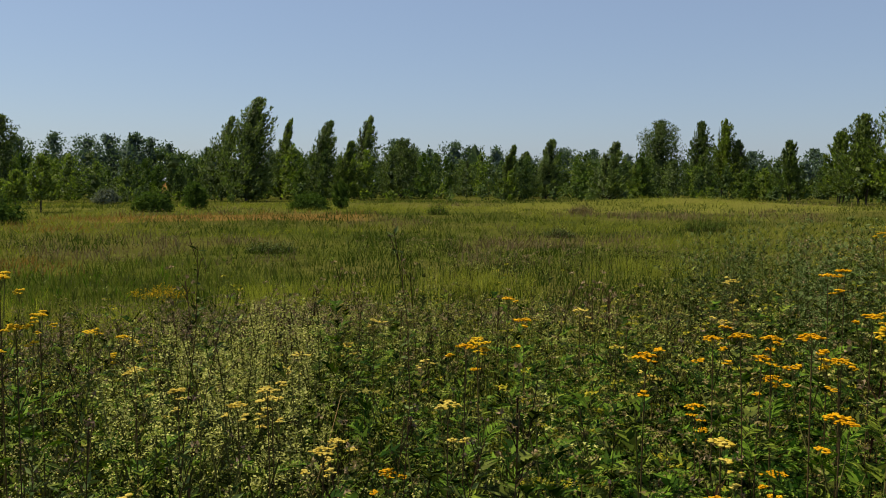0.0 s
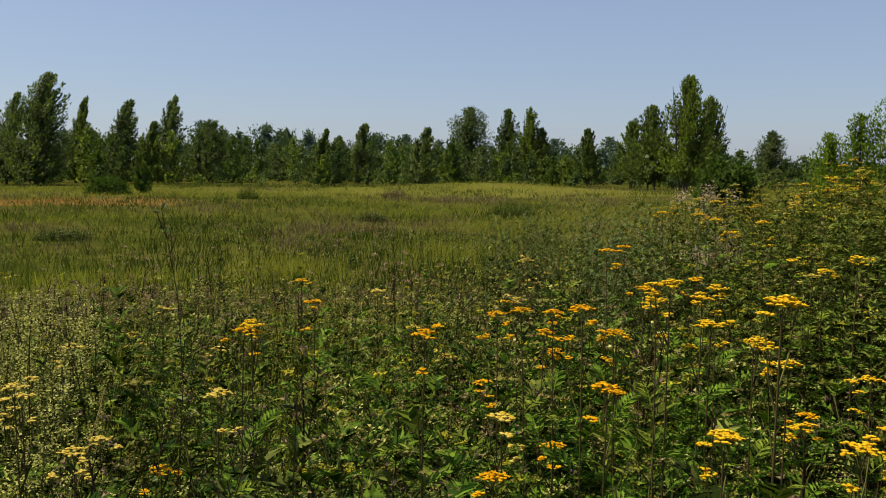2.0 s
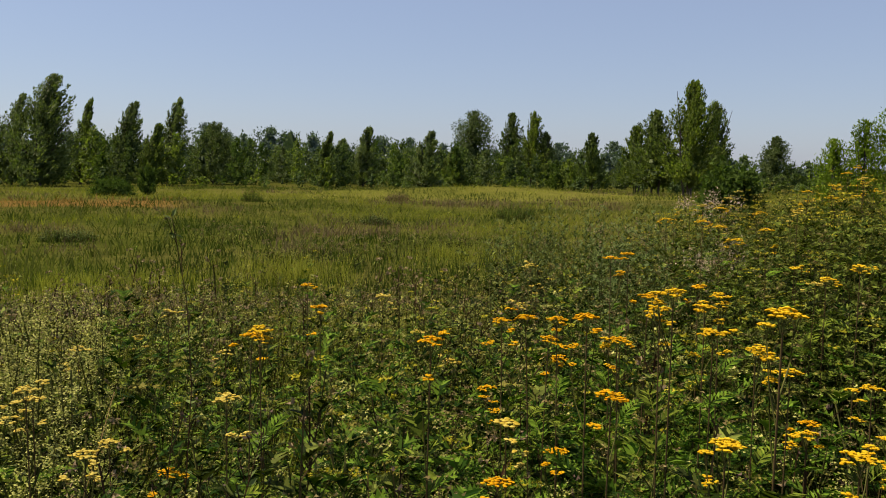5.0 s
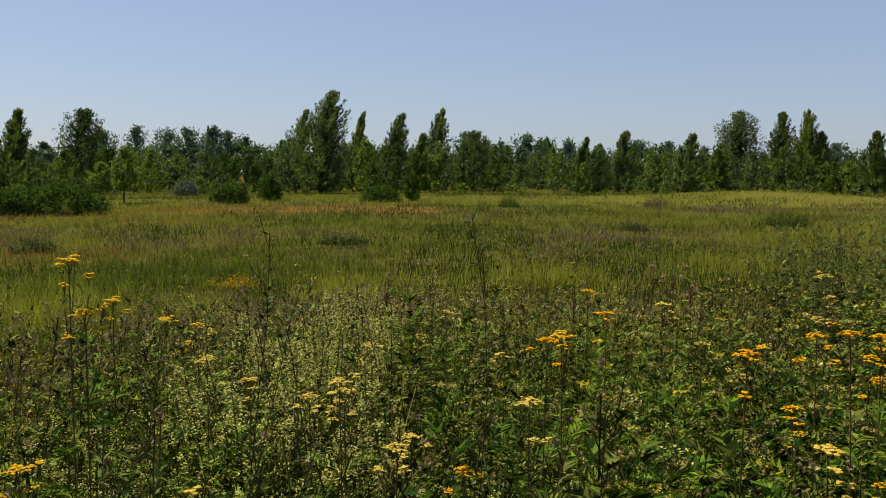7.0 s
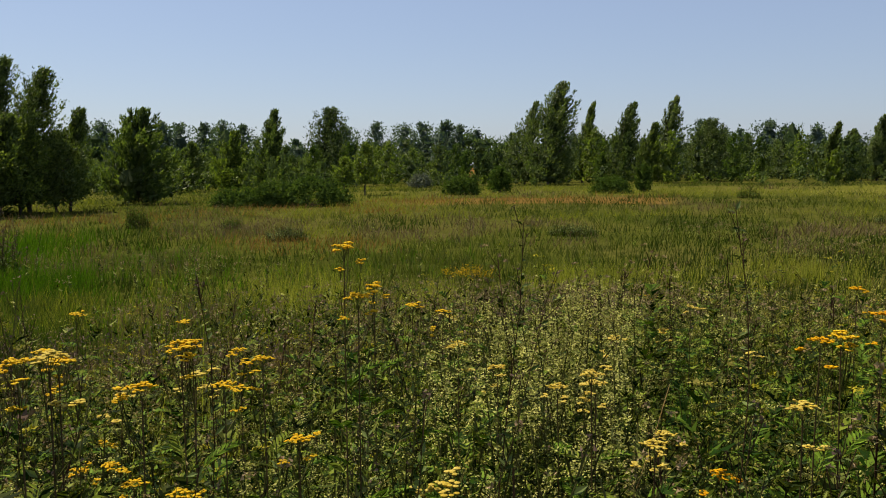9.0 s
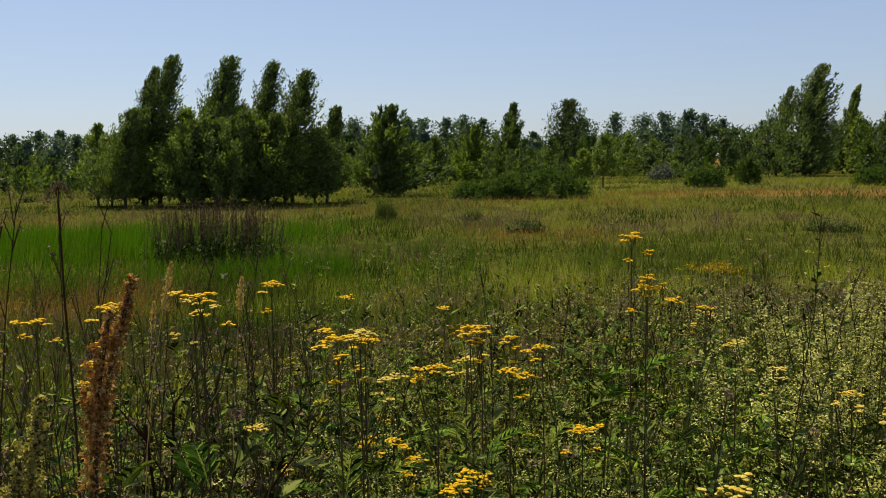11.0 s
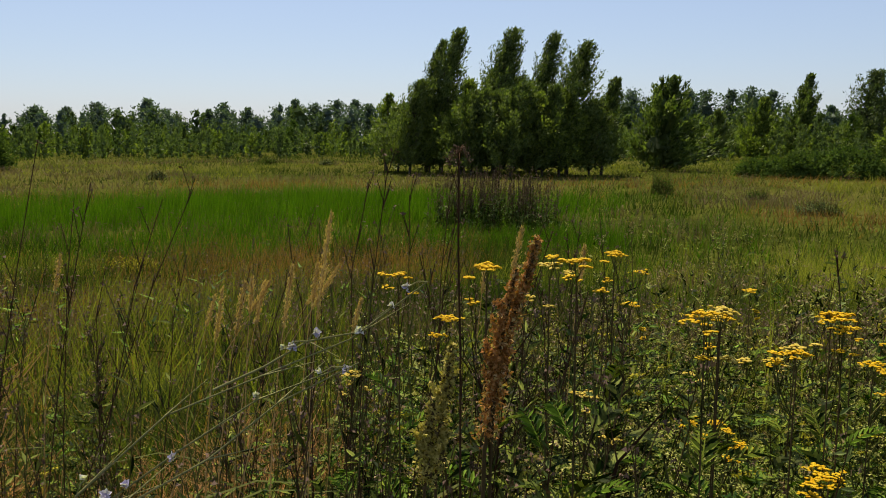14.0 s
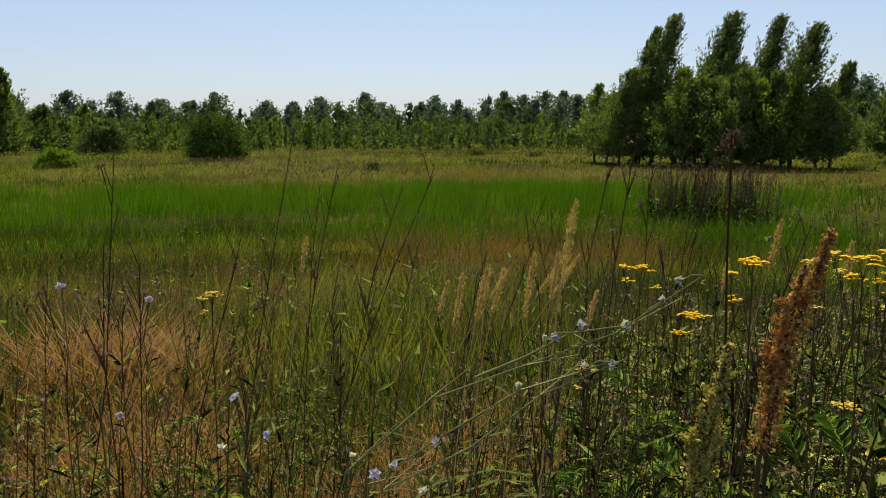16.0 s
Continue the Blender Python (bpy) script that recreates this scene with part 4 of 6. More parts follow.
def herb_belt():
    rng = np.random.default_rng(7)
    n = 6650
    az = rng.uniform(-54, 100, n)
    r = np.sqrt(rng.uniform(1.2 ** 2, 9.5 ** 2, n))
    edge = belt(az) * (1 + 0.12 * np.sin(az * 0.35))
    keep = (r < edge) & (rng.uniform(0, 1, n) < np.interp(r, [1.2, 3.0, 9.5], [1.0, 1.0, 0.62]) * np.interp(az, [44, 54], [1.0, 0.85]))
    extra_az, extra_r = rng.uniform(-54, 100, 760), np.sqrt(rng.uniform(1.2 ** 2, 3.6 ** 2, 760))
    sparse = rng.uniform(0, 1, 760) < np.interp(extra_az, [44, 54], [1.0, 0.85])
    for side_az, side_r, chosen in ((az, r, keep), (extra_az, extra_r, sparse)):
        bare = zone_noise(-np.sin(np.radians(side_az)) * side_r, np.cos(np.radians(side_az)) * side_r, 1.2, 12.0) > -0.1
        chosen &= ~(bare & (side_az > 60) & (side_az < 82) & (side_r > 2.2) & (rng.uniform(0, 1, len(side_az)) < 0.8))
        chosen &= ~((side_az > 76) & (rng.uniform(0, 1, len(side_az)) < 0.55))
    az, r = np.concatenate([az[keep], extra_az[sparse]]), np.concatenate([r[keep], extra_r[sparse]])
    x, y = -np.sin(np.radians(az)) * r, np.cos(np.radians(az)) * r
    z = ground(x, y)
    n = len(x)
    drift = zone_noise(x, y, 0.55, 3.0)
    patch = zone_noise(x, y, 0.7, 9.0)
    roll = rng.uniform(0, 1, n) + drift * 0.5
    creamy = np.interp(az, [-62, -22, -12, 4, 30, 44, 52, 60], [0.02, 0.10, 0.30, 0.32, 0.32, 0.24, 0.05, 0.0]) + patch * 0.9 - np.interp(r, [1.3, 2.6], [0.55, 0.0]) * np.interp(az, [17, 24], [1.0, 0.15]) + 0.25 * np.exp(-((az - 12) / 6) ** 2) * (r > 2.1) + 0.4 * np.exp(-((az - 26) / 3) ** 2) * (r < 3.2)
    roll = roll + np.interp(az, [-30, -18], [0.22, 0.0])
    kind = np.where(rng.uniform(0, 1, n) < creamy, 0, np.where(roll < 0.34, 1, np.where(roll < 0.56, 2, np.where(roll < np.interp(az, [-20, 5, 40], [1.25, 1.0, 0.9]), 3, 4))))
    tall = rng.uniform(0.72, 1.16, n) * np.interp(az, [40, 46, 54, 62], [1.0, 1.08, 1.0, 0.72]) * np.interp(drift, [-0.5, 0.5], [0.9, 1.08])
    tall = np.where((rng.uniform(0, 1, n) < 0.06) & (r > 2.2) & (kind >= 2) & (az > -12), np.minimum(tall * 1.28, 1.3), tall)
    kind = np.where((az < -16) & (az > -29) & (r > 6.4) & (rng.uniform(0, 1, n) < 0.6), 2, kind)
    outer = (r > 3.6) & (rng.uniform(0, 1, n) < np.interp(r, [3.6, 6.0], [0.0, 0.62]) * np.interp(az, [22, 40], [1.0, 0.45])) & (az > -16) & (az < 46)
    kind = np.where(outer, 5, kind)
    kind = np.where((r < 2.1) & (az < 20) & (rng.uniform(0, 1, n) < 0.35), 3, kind)
    near = r < 2.6
    shape = Shape()
    for k in range(6):
        for close in (True, False):
            for v in range(4):
                pick = (kind == k) & (near == close) & (np.arange(n) % 4 == v)
                if not pick.any():
                    continue
                seed = 1000 + k * 20 + v
                fewer = 0 if close else 5
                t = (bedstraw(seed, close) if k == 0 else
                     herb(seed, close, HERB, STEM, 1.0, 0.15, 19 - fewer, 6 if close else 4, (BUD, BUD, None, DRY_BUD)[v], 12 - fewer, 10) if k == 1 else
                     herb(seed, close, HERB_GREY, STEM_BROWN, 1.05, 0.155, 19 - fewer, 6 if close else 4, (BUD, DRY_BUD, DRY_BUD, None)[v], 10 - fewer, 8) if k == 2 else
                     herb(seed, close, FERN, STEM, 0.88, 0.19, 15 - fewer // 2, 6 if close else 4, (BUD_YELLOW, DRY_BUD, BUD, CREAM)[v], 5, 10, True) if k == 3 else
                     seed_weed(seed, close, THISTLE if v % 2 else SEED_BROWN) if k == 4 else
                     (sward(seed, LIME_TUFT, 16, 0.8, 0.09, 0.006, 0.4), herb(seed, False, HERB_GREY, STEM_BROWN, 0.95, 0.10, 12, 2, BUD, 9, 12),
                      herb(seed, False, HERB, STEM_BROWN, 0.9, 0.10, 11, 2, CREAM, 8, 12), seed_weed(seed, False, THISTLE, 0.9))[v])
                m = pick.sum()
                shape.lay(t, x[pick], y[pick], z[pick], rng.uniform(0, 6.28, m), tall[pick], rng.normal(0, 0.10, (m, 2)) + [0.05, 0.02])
    for v in range(3):
        a, q = np.radians(rng.normal(11.2, 2.5, 22)), rng.uniform(2.8, 4.5, 22)
        px, py = -np.sin(a) * q, np.cos(a) * q
        shape.lay(meadowsweet(1150 + v), px, py, ground(px, py), rng.uniform(0, 6.28, 22), rng.uniform(0.85, 1.15, 22), rng.normal(0, 0.06, (22, 2)), rng.uniform(0.82, 1.10, 22))
    for v, (mid_x, mid_y, spread, m) in enumerate(((-1.17, 2.52, 0.10, 30), (-1.53, 1.95, 0.15, 34), (-0.62, 2.35, 0.16, 10))):
        px, py = rng.normal(mid_x, spread, m), rng.normal(mid_y, spread, m)
        shape.lay(bedstraw(1170 + v, True, 0.95), px, py, ground(px, py), rng.uniform(0, 6.28, m), rng.uniform(0.8, 1.1, m), rng.normal(0, 0.08, (m, 2)))
    tagged(part("meadow_herbs", shape), "dense tangle of green and cream flowering meadow herbs", "meadow plants", kind="stuff")


herb_belt()


def bank_top(az):
    """Height of the plant tops along the bank, over the level of the path."""
    return np.interp(az, [-64, -46, -41, -37, -34, -30, -25, -18, -14], [1.5, 1.62, 1.74, 1.76, 1.66, 1.54, 1.50, 1.40, 1.05])


def bank_herbs():
    rng = np.random.default_rng(29)
    n = 900
    az, r = rng.uniform(-53, -16, n), np.sqrt(rng.uniform(4.0 ** 2, 7.6 ** 2, n))
    r = np.where(az > -29, np.where(az > -22, 7.6 + 0.25 * (r - 4), r + 1.0), r)
    x, y = -np.sin(np.radians(az)) * r, np.cos(np.radians(az)) * r
    z = ground(x, y)
    tall = np.where((az > -22) & (rng.uniform(0, 1, n) < 0.5), 0.6, 1.0) * np.interp(r, [4.0, 5.8], [0.92, 1.0]) * (bank_top(az) - z) * np.interp(r, [4.0, 5.8], [0.72, 0.93]) * rng.uniform(0.86, 1.05, n)
    grey = az + rng.normal(0, 2.0, n) > -28
    sort = np.where(grey, 1, np.where((r < 5.7) & (rng.uniform(0, 1, n) < np.interp(az, [-40, -34], [0.9, 0.6])), 2, 0))
    shape = Shape()
    for k in range(3):
        for v in range(4):
            pick = (sort == k) & (np.arange(n) % 4 == v)
            m = pick.sum()
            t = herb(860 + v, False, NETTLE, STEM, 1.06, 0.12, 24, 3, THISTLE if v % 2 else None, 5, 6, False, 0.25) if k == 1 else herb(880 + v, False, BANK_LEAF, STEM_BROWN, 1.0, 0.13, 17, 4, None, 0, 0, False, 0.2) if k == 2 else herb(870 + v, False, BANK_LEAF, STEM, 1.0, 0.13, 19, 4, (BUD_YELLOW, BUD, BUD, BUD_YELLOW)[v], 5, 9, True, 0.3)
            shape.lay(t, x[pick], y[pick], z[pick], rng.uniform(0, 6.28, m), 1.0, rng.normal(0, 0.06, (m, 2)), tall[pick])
    tagged(part("bank_herbs", shape), "tall mass of grey-green and yellow-green herbs on a low bank", "meadow plants", kind="stuff")


bank_herbs()


# ---- grass over the whole field ----
def near_grass():
    rng = np.random.default_rng(11)
    n = 4200
    az = rng.uniform(-52, 104, n)
    r = 1.15 * (10 / 1.15) ** (rng.uniform(0, 1, n) ** 0.72)
    x, y = -np.sin(np.radians(az)) * r, np.cos(np.radians(az)) * r
    more_az, more_r = rng.uniform(54, 98, 1000), np.sqrt(rng.uniform(1.7 ** 2, 6.0 ** 2, 1000))
    az, r = np.concatenate([az, more_az]), np.concatenate([r, more_r])
    x, y = -np.sin(np.radians(az)) * r, np.cos(np.radians(az)) * r
    n = len(az)
    under = (r < belt(az) * 0.92) & (az < 47) & (rng.uniform(0, 1, n) > 0.22)
    az, r, x, y = az[~under], r[~under], x[~under], y[~under]
    n = len(x)
    u = rng.uniform(0, 1, n)
    russet = 0.05 + 0.15 * (r < 4.4) * np.interp(az, [50, 60], [0, 1]) + 0.5 * (zone_noise(x, y, 0.5, 66.0) > 0.15) * np.interp(az, [44, 52], [0, 1])
    dead = 0.6 * np.interp(az, [74, 82], [0, 1]) * (r < 4.8) * (zone_noise(x, y, 0.9, 67.0) > -0.25)
    straw = 0.5 * dead + 0.55 * np.exp(-((x + 5.9) ** 2 + (y - 0.45) ** 2) / 1.0)
    russet = russet + 0.5 * dead
    lime = 0.3 * (zone_noise(x, y, 0.35, 2.0) < -0.1) * np.interp(az, [42, 52], [1.0, 0.3])
    kind = np.where(u < russet * 0.7, 1, np.where(u < russet * 0.7 + straw, 2, np.where(u < russet * 0.7 + straw + lime, 3, np.where(u > 0.8, 4, 0))))
    shape = Shape()
    for k, mat in enumerate((GRASS, GRASS_RUST, GRASS_TAN, GRASS_LIME, GRASS_DARK)):
        for v in range(5):
            pick = (kind == k) & (np.arange(n) % 5 == v)
            m = pick.sum()
            t = grass_tuft(50 + k * 7 + v, mat, 9, 0.4, 0.11, 0.0042, 0.7)
            shape.lay(t, x[pick], y[pick], ground(x[pick], y[pick]), rng.uniform(0, 6.28, m), 1.0, rng.normal(0, 0.1, (m, 2)) + [0.06, 0.03], rng.uniform(0.6, 1.3, m))
    tagged(part("meadow_grass", shape), "rough meadow grass in green, straw and russet patches", "grass", kind="stuff")


near_grass()


def russet_strip(az, r):
    """Where the russet sorrel grows: a narrow band across the lower field, widening to the west."""
    return np.exp(-((r - np.interp(az, [5, 20, 36, 50, 90], [73, 68, 54, 44, 41])) / np.interp(az, [5, 20, 40, 60], [3.5, 4.5, 7.0, 7.5])) ** 2) * np.interp(az, [3, 8, 20, 26, 40, 62, 75, 90], [0, 0.9, 1.0, 0.6, 0.8, 0.9, 0.6, 0.45])


# stands of one grass: direction, distance, half-width in degrees, half-depth in metres, kind (1 lime, 2 dark green, 3 mauve, 4 russet)
STANDS = (
    (-16.5, 104, 2.4, 9, 1), (-12, 57, 1.4, 2.5, 1), (-20, 64, 2.6, 3.5, 1), (-6.5, 88, 2.0, 6, 1), (-3, 36, 1.8, 3.5, 3), (3.2, 55, 2.6, 4.5, 3),
    (9.5, 20, 3.0, 1.8, 1), (-2, 22, 1.6, 1.6, 1), (8.5, 15.5, 3.5, 1.4, 3), (12, 33, 2.2, 2.5, 2), (23.5, 40, 4.5, 5, 2), (24, 52, 3.4, 3.5, 4), (-9, 42, 3.2, 4, 2), (3, 43, 3.5, 4, 2), (-16, 46, 4.0, 4.5, 2), (0, 70, 3, 4, 2),
)
STANDS_WEST = (
    (15, 47, 3, 4, 2), (31, 26, 3.0, 3, 2), (40, 33, 4.0, 4, 2), (34, 44, 4.0, 5, 3), (29, 17, 2.5, 1.6, 1), (50, 74, 4, 4, 1), (56, 61, 1.6, 2.4, 1), (71, 54, 1.8, 2.4, 1), (83, 52, 1.6, 2.4, 1), (62, 54, 9, 4, 3), (76, 60, 6, 5, 3), (52, 48, 5, 4, 3), (33, 36, 5, 4, 3), (29, 30, 5, 3, 4), (42, 27, 5, 3, 3), (66, 47, 7, 2.5, 4), (67, 57, 1.6, 2, 1), (60, 60, 3, 2.5, 2), (75, 68, 4, 4, 2), (85, 58, 3, 3, 2), (70, 78, 6, 5, 2),
    (78, 46, 5, 3, 3), (62, 66, 5, 6, 2), (90, 45, 4, 5, 2), (37, 15, 3.5, 2, 3), (43, 20, 2.5, 2, 2),
)


def field_grass():
    """The open field: small tufts, in drifts of olive, lime, dark green, mauve and russet."""
    rng = np.random.default_rng(12)
    n = 27000
    az = rng.uniform(-50, 104, n)
    r = 7.0 * (124 / 7.0) ** rng.uniform(0, 1, n)
    x, y = -np.sin(np.radians(az)) * r, np.cos(np.radians(az)) * r
    keep = r > belt(az) * 0.9
    az, r, x, y = az[keep], r[keep], x[keep], y[keep]
    n = len(x)
    tone = 1.4 * zone_noise(x, y, 0.043, 71.3) + 0.7 * zone_noise(x, y, 0.13, 73.4) + 0.3 * zone_noise(x, y, 0.5, 74.0) + rng.normal(0, 0.05, n)
    mauve = zone_noise(x, y, 0.07, 21.4) + 0.5 * zone_noise(x, y, 0.25, 22.6) + rng.normal(0, 0.05, n)
    pale = np.exp(-((r - 96) / 16) ** 2) * np.interp(az, [-34, -24, 0, 8, 30], [0.3, 0.9, 0.7, 0.3, 0.25])
    lush = np.exp(-((az - 46) / 16) ** 2) * np.exp(-((r - 26) / 13) ** 2)
    u = rng.uniform(0, 1, n)
    high, low, ripe = np.quantile(tone, 0.80), np.quantile(tone, 0.27), np.quantile(mauve, 0.80)
    kind = np.where(tone > high - 0.16 * pale, 1, np.where(tone < low, 2, 0))
    kind = np.where((kind == 1) & (az > 34) & (u < 0.65), 0, kind)
    kind = np.where((mauve > ripe) & (r < 95), 3, kind)
    kind = np.where((kind != 3) & (u < lush * 0.55), 5, kind)
    kind = np.where(u < russet_strip(az, r) * 0.95, np.where((az > 34) & (rng.uniform(0, 1, n) < 0.45), 3, 4), kind)
    rust_near = np.exp(-((r - 17) / 3.2) ** 2) * np.interp(az, [52, 57, 70, 76], [0, 0.95, 0.8, 0.15]) + np.exp(-((r - 11) / 2.5) ** 2) * np.interp(az, [72, 80, 92], [0, 0.8, 0.6])
    kind = np.where((u < rust_near) & (mauve < ripe), 4, kind)
    ragged = zone_noise(x, y, 0.6, 75.0) + 0.6 * zone_noise(x, y, 1.6, 76.0)
    for mid_az, mid_r, half, deep, of in STANDS + STANDS_WEST:
        inside = ((az - mid_az) / half) ** 2 + ((r - mid_r) / deep) ** 2 + 0.8 * tone + np.where(r < 30, 2.6, 0.6) * ragged < 1.1
        kind = np.where(inside & (rng.uniform(0, 1, n) < np.where(r < 30, 0.72, 0.85)), of, kind)
    wide = np.interp(r, [7, 20, 40, 124], [0.8, 1.2, 1.9, 4.0])
    tall = np.interp(r, [7, 20, 60, 124], [0.95, 1.0, 1.15, 1.5]) * rng.uniform(0.6, 1.25, n) * (1 + 0.35 * zone_noise(x, y, 0.3, 61.0))
    shape = Shape()
    for k, (mat, seeds) in enumerate(((GRASS, None), (GRASS_LIME, None), (GRASS_DARK, None), (MAUVE_GRASS, SEED_BROWN), (GRASS_RUST, None), (REED, None))):
        for v in range(4):
            pick = (kind == k) & (np.arange(n) % 4 == v)
            m = pick.sum()
            t = sward(450 + k * 5 + v, mat, 7, 0.38, 0.17, 0.014, 0.55, seeds)
            shape.lay(t, x[pick], y[pick], ground(x[pick], y[pick]), rng.uniform(0, 6.28, m), wide[pick], rng.normal(0, 0.08, (m, 2)) + [0.05, 0.03], tall[pick])
    tagged(part("field_grass", shape), "open field of olive, lime and mauve seeding grass", "grass", kind="stuff")


field_grass()


# drifts of one weed: direction, distance, spread in degrees, depth in metres, count, kind (leaves, seeds, cream, lime, brown seeds)
DRIFTS = (
    (-9, 10.6, 8, 0.9, 170, 3), (20.5, 16.3, 1.2, 0.7, 90, 3), (9.5, 19.0, 3.4, 1.4, 120, 3), (9, 14.5, 4, 0.8, 150, 1), (84, 8.5, 6, 1.6, 60, 0),
    (66, 9, 6, 1.5, 40, 0), (4, 9.3, 13, 0.8, 150, 2), (-14, 10.2, 6, 1.0, 60, 2), (6, 10.5, 7, 1.3, 220, 1), (-8, 11.5, 4, 1.2, 110, 1), (10, 12.5, 7, 1.8, 200, 4), (-8, 14, 7, 2.2, 170, 4), (12, 8.6, 8, 0.7, 150, 4),
)
DRIFTS_FAR = (
    (17, 12, 5, 1.6, 100, 1), (9, 9.6, 1.2, 0.35, 26, 2), (-1, 10.8, 5.0, 1.0, 130, 3), (8, 11.8, 4.0, 0.9, 110, 3), (24, 8.5, 5, 0.8, 70, 1), (30, 12, 6, 2.0, 60, 1),
    (-5, 24, 3, 1.0, 110, 1), (-12, 28, 3, 1.5, 110, 1), (2, 31, 2, 1.5, 80, 1), (-2, 21.0, 2.6, 1.3, 80, 3), (-14, 26, 2.0, 1.5, 120, 3), (29, 17, 2.0, 1.3, 90, 3), (36, 20, 4, 1.5, 60, 1),
)


def field_weeds():
    rng = np.random.default_rng(14)
    n = 6600
    az = rng.uniform(-50, 104, n)
    r = 5.0 * (80 / 5.0) ** (rng.uniform(0, 1, n) ** 2.4)
    x, y = -np.sin(np.radians(az)) * r, np.cos(np.radians(az)) * r
    tone = zone_noise(x, y, 0.2, 23.0)
    keep = (r > belt(az) * 0.85) & (tone > np.interp(az, [30, 50], [-0.4, 0.14]))
    x, y, r, tone = x[keep], y[keep], r[keep], tone[keep]
    n = len(x)
    u = np.clip(rng.uniform(0, 1, n) * 0.9 + tone * 0.6, 0, 0.999)
    lots = ((HERB, BUD, 0.55, False), (HERB_GREY, THISTLE, 0.6, False), (HERB_GREY, DRY_BUD, 0.62, True), (HERB, CREAM, 0.52, True), (FERN, BUD_YELLOW, 0.66, True), (HERB_GREY, SEED_BROWN, 0.6, False))
    order = np.array([0, 0, 1, 5, 0, 2, 3, 1, 4, 0])[(u * 10).astype(int)]
    shape = Shape()
    for k, (leaf_mat, top, high, flat) in enumerate(lots):
        for v in range(3):
            pick = (order == k) & (np.arange(n) % 3 == v)
            m = pick.sum()
            if m:
                shape.lay(sprig(900 + k * 7 + v, leaf_mat, top, high, 12, flat), x[pick], y[pick], ground(x[pick], y[pick]), rng.uniform(0, 6.28, m),
                          np.interp(r[pick], [4, 20, 80], [0.8, 1.0, 1.5]) * rng.uniform(0.7, 1.2, m), rng.normal(0, 0.1, (m, 2)), np.interp(r[pick], [4, 20, 80], [0.85, 0.85, 0.95]) * rng.uniform(0.7, 1.25, m))
    for lot, (mid_az, mid_r, wide_az, deep, m, kind) in enumerate(DRIFTS + DRIFTS_FAR):
        a, q = np.radians(rng.normal(mid_az, wide_az, m)), rng.normal(mid_r, deep, m)
        x, y = -np.sin(a) * q, np.cos(a) * q
        t = (sprig(930 + lot, FERN, BUD, 0.7, 6) if kind == 0 else sprig(940 + lot, HERB_GREY, THISTLE, 0.6, 16, True) if kind == 1 else
             bedstraw(950 + lot, False, 0.6) if kind == 2 else sprig(970 + lot, HERB_GREY, SEED_BROWN, 0.62, 14) if kind == 4 else sward(960 + lot, LIME_TUFT, 12, 0.5, 0.14, 0.009, 0.5))
        shape.lay(t, x, y, ground(x, y), rng.uniform(0, 6.28, m), rng.uniform(0.8, 1.2, m), rng.normal(0, 0.1, (m, 2)))
    tagged(part("field_weeds", shape), "scattered mauve and cream weeds in rough grass", "meadow plants", kind="stuff")


field_weeds()


def trodden_grass():
    """Short grass on the open ground behind the standpoint."""
    rng = np.random.default_rng(13)
    n = 900
    az, r = rng.uniform(100, 300, n), 0.9 * (30 / 0.9) ** rng.uniform(0, 1, n)
    x, y = -np.sin(np.radians(az)) * r, np.cos(np.radians(az)) * r
    shape = Shape()
    for v in range(4):
        pick = np.arange(n) % 4 == v
        m = pick.sum()
        t = grass_tuft(480 + v, GRASS if v else GRASS_DARK, 8, 0.22, 0.12, 0.005, 0.9)
        shape.lay(t, x[pick], y[pick], ground(x[pick], y[pick]), rng.uniform(0, 6.28, m), np.interp(r[pick], [1, 30], [0.8, 3.0]), None, rng.uniform(0.5, 1.2, m))
    tagged(part("trodden_grass", shape), "short green grass on open ground", "grass", kind="stuff")


trodden_grass()


def reed_bed():
    rng = np.random.default_rng(17)
    n = 4700
    az = rng.uniform(42, 106, n)
    r = rng.uniform(22.5, 36.5, n)
    x, y = -np.sin(np.radians(az)) * r, np.cos(np.radians(az)) * r
    keep = rng.uniform(0, 1, n) < np.clip((r - 23 - 4 * zone_noise(x, y, 0.12, 4.0)) / 5, 0.05, 1) * np.interp(az, [42, 58], [0.1, 1.0]) * np.clip(0.85 + 1.6 * zone_noise(x, y, 0.2, 8.0), 0.08, 1)
    x, y, r = x[keep], y[keep], r[keep]
    n = len(x)
    shape = Shape()
    # paler blades in patches towards the far edge: the bed's sunlit rim as colour
    light = (r - 35.5) / 6 + 1.1 * zone_noise(x, y, 0.22, 18.0) + 0.5 * zone_noise(x, y, 0.8, 19.0) + rng.normal(0, 0.12, n) > 0.52
    for v in range(8):
        pick = (np.arange(n) % 4 == v % 4) & (light == (v > 3))
        m = pick.sum()
        t = sward(300 + v, REED_LIT if v > 3 else REED, 15, 0.95, 0.24, 0.013, 0.35)
        shape.lay(t, x[pick], y[pick], ground(x[pick], y[pick]), rng.uniform(0, 6.28, m), 1.1, rng.normal(0, 0.06, (m, 2)) + [0.14, 0.06], rng.uniform(0.55, 1.1, m) * (1 + 0.35 * zone_noise(x[pick], y[pick], 0.25, 14.0)))
    tagged(part("reed_bed", shape), "bright green bed of dense marsh reeds", "reeds", kind="stuff")


reed_bed()


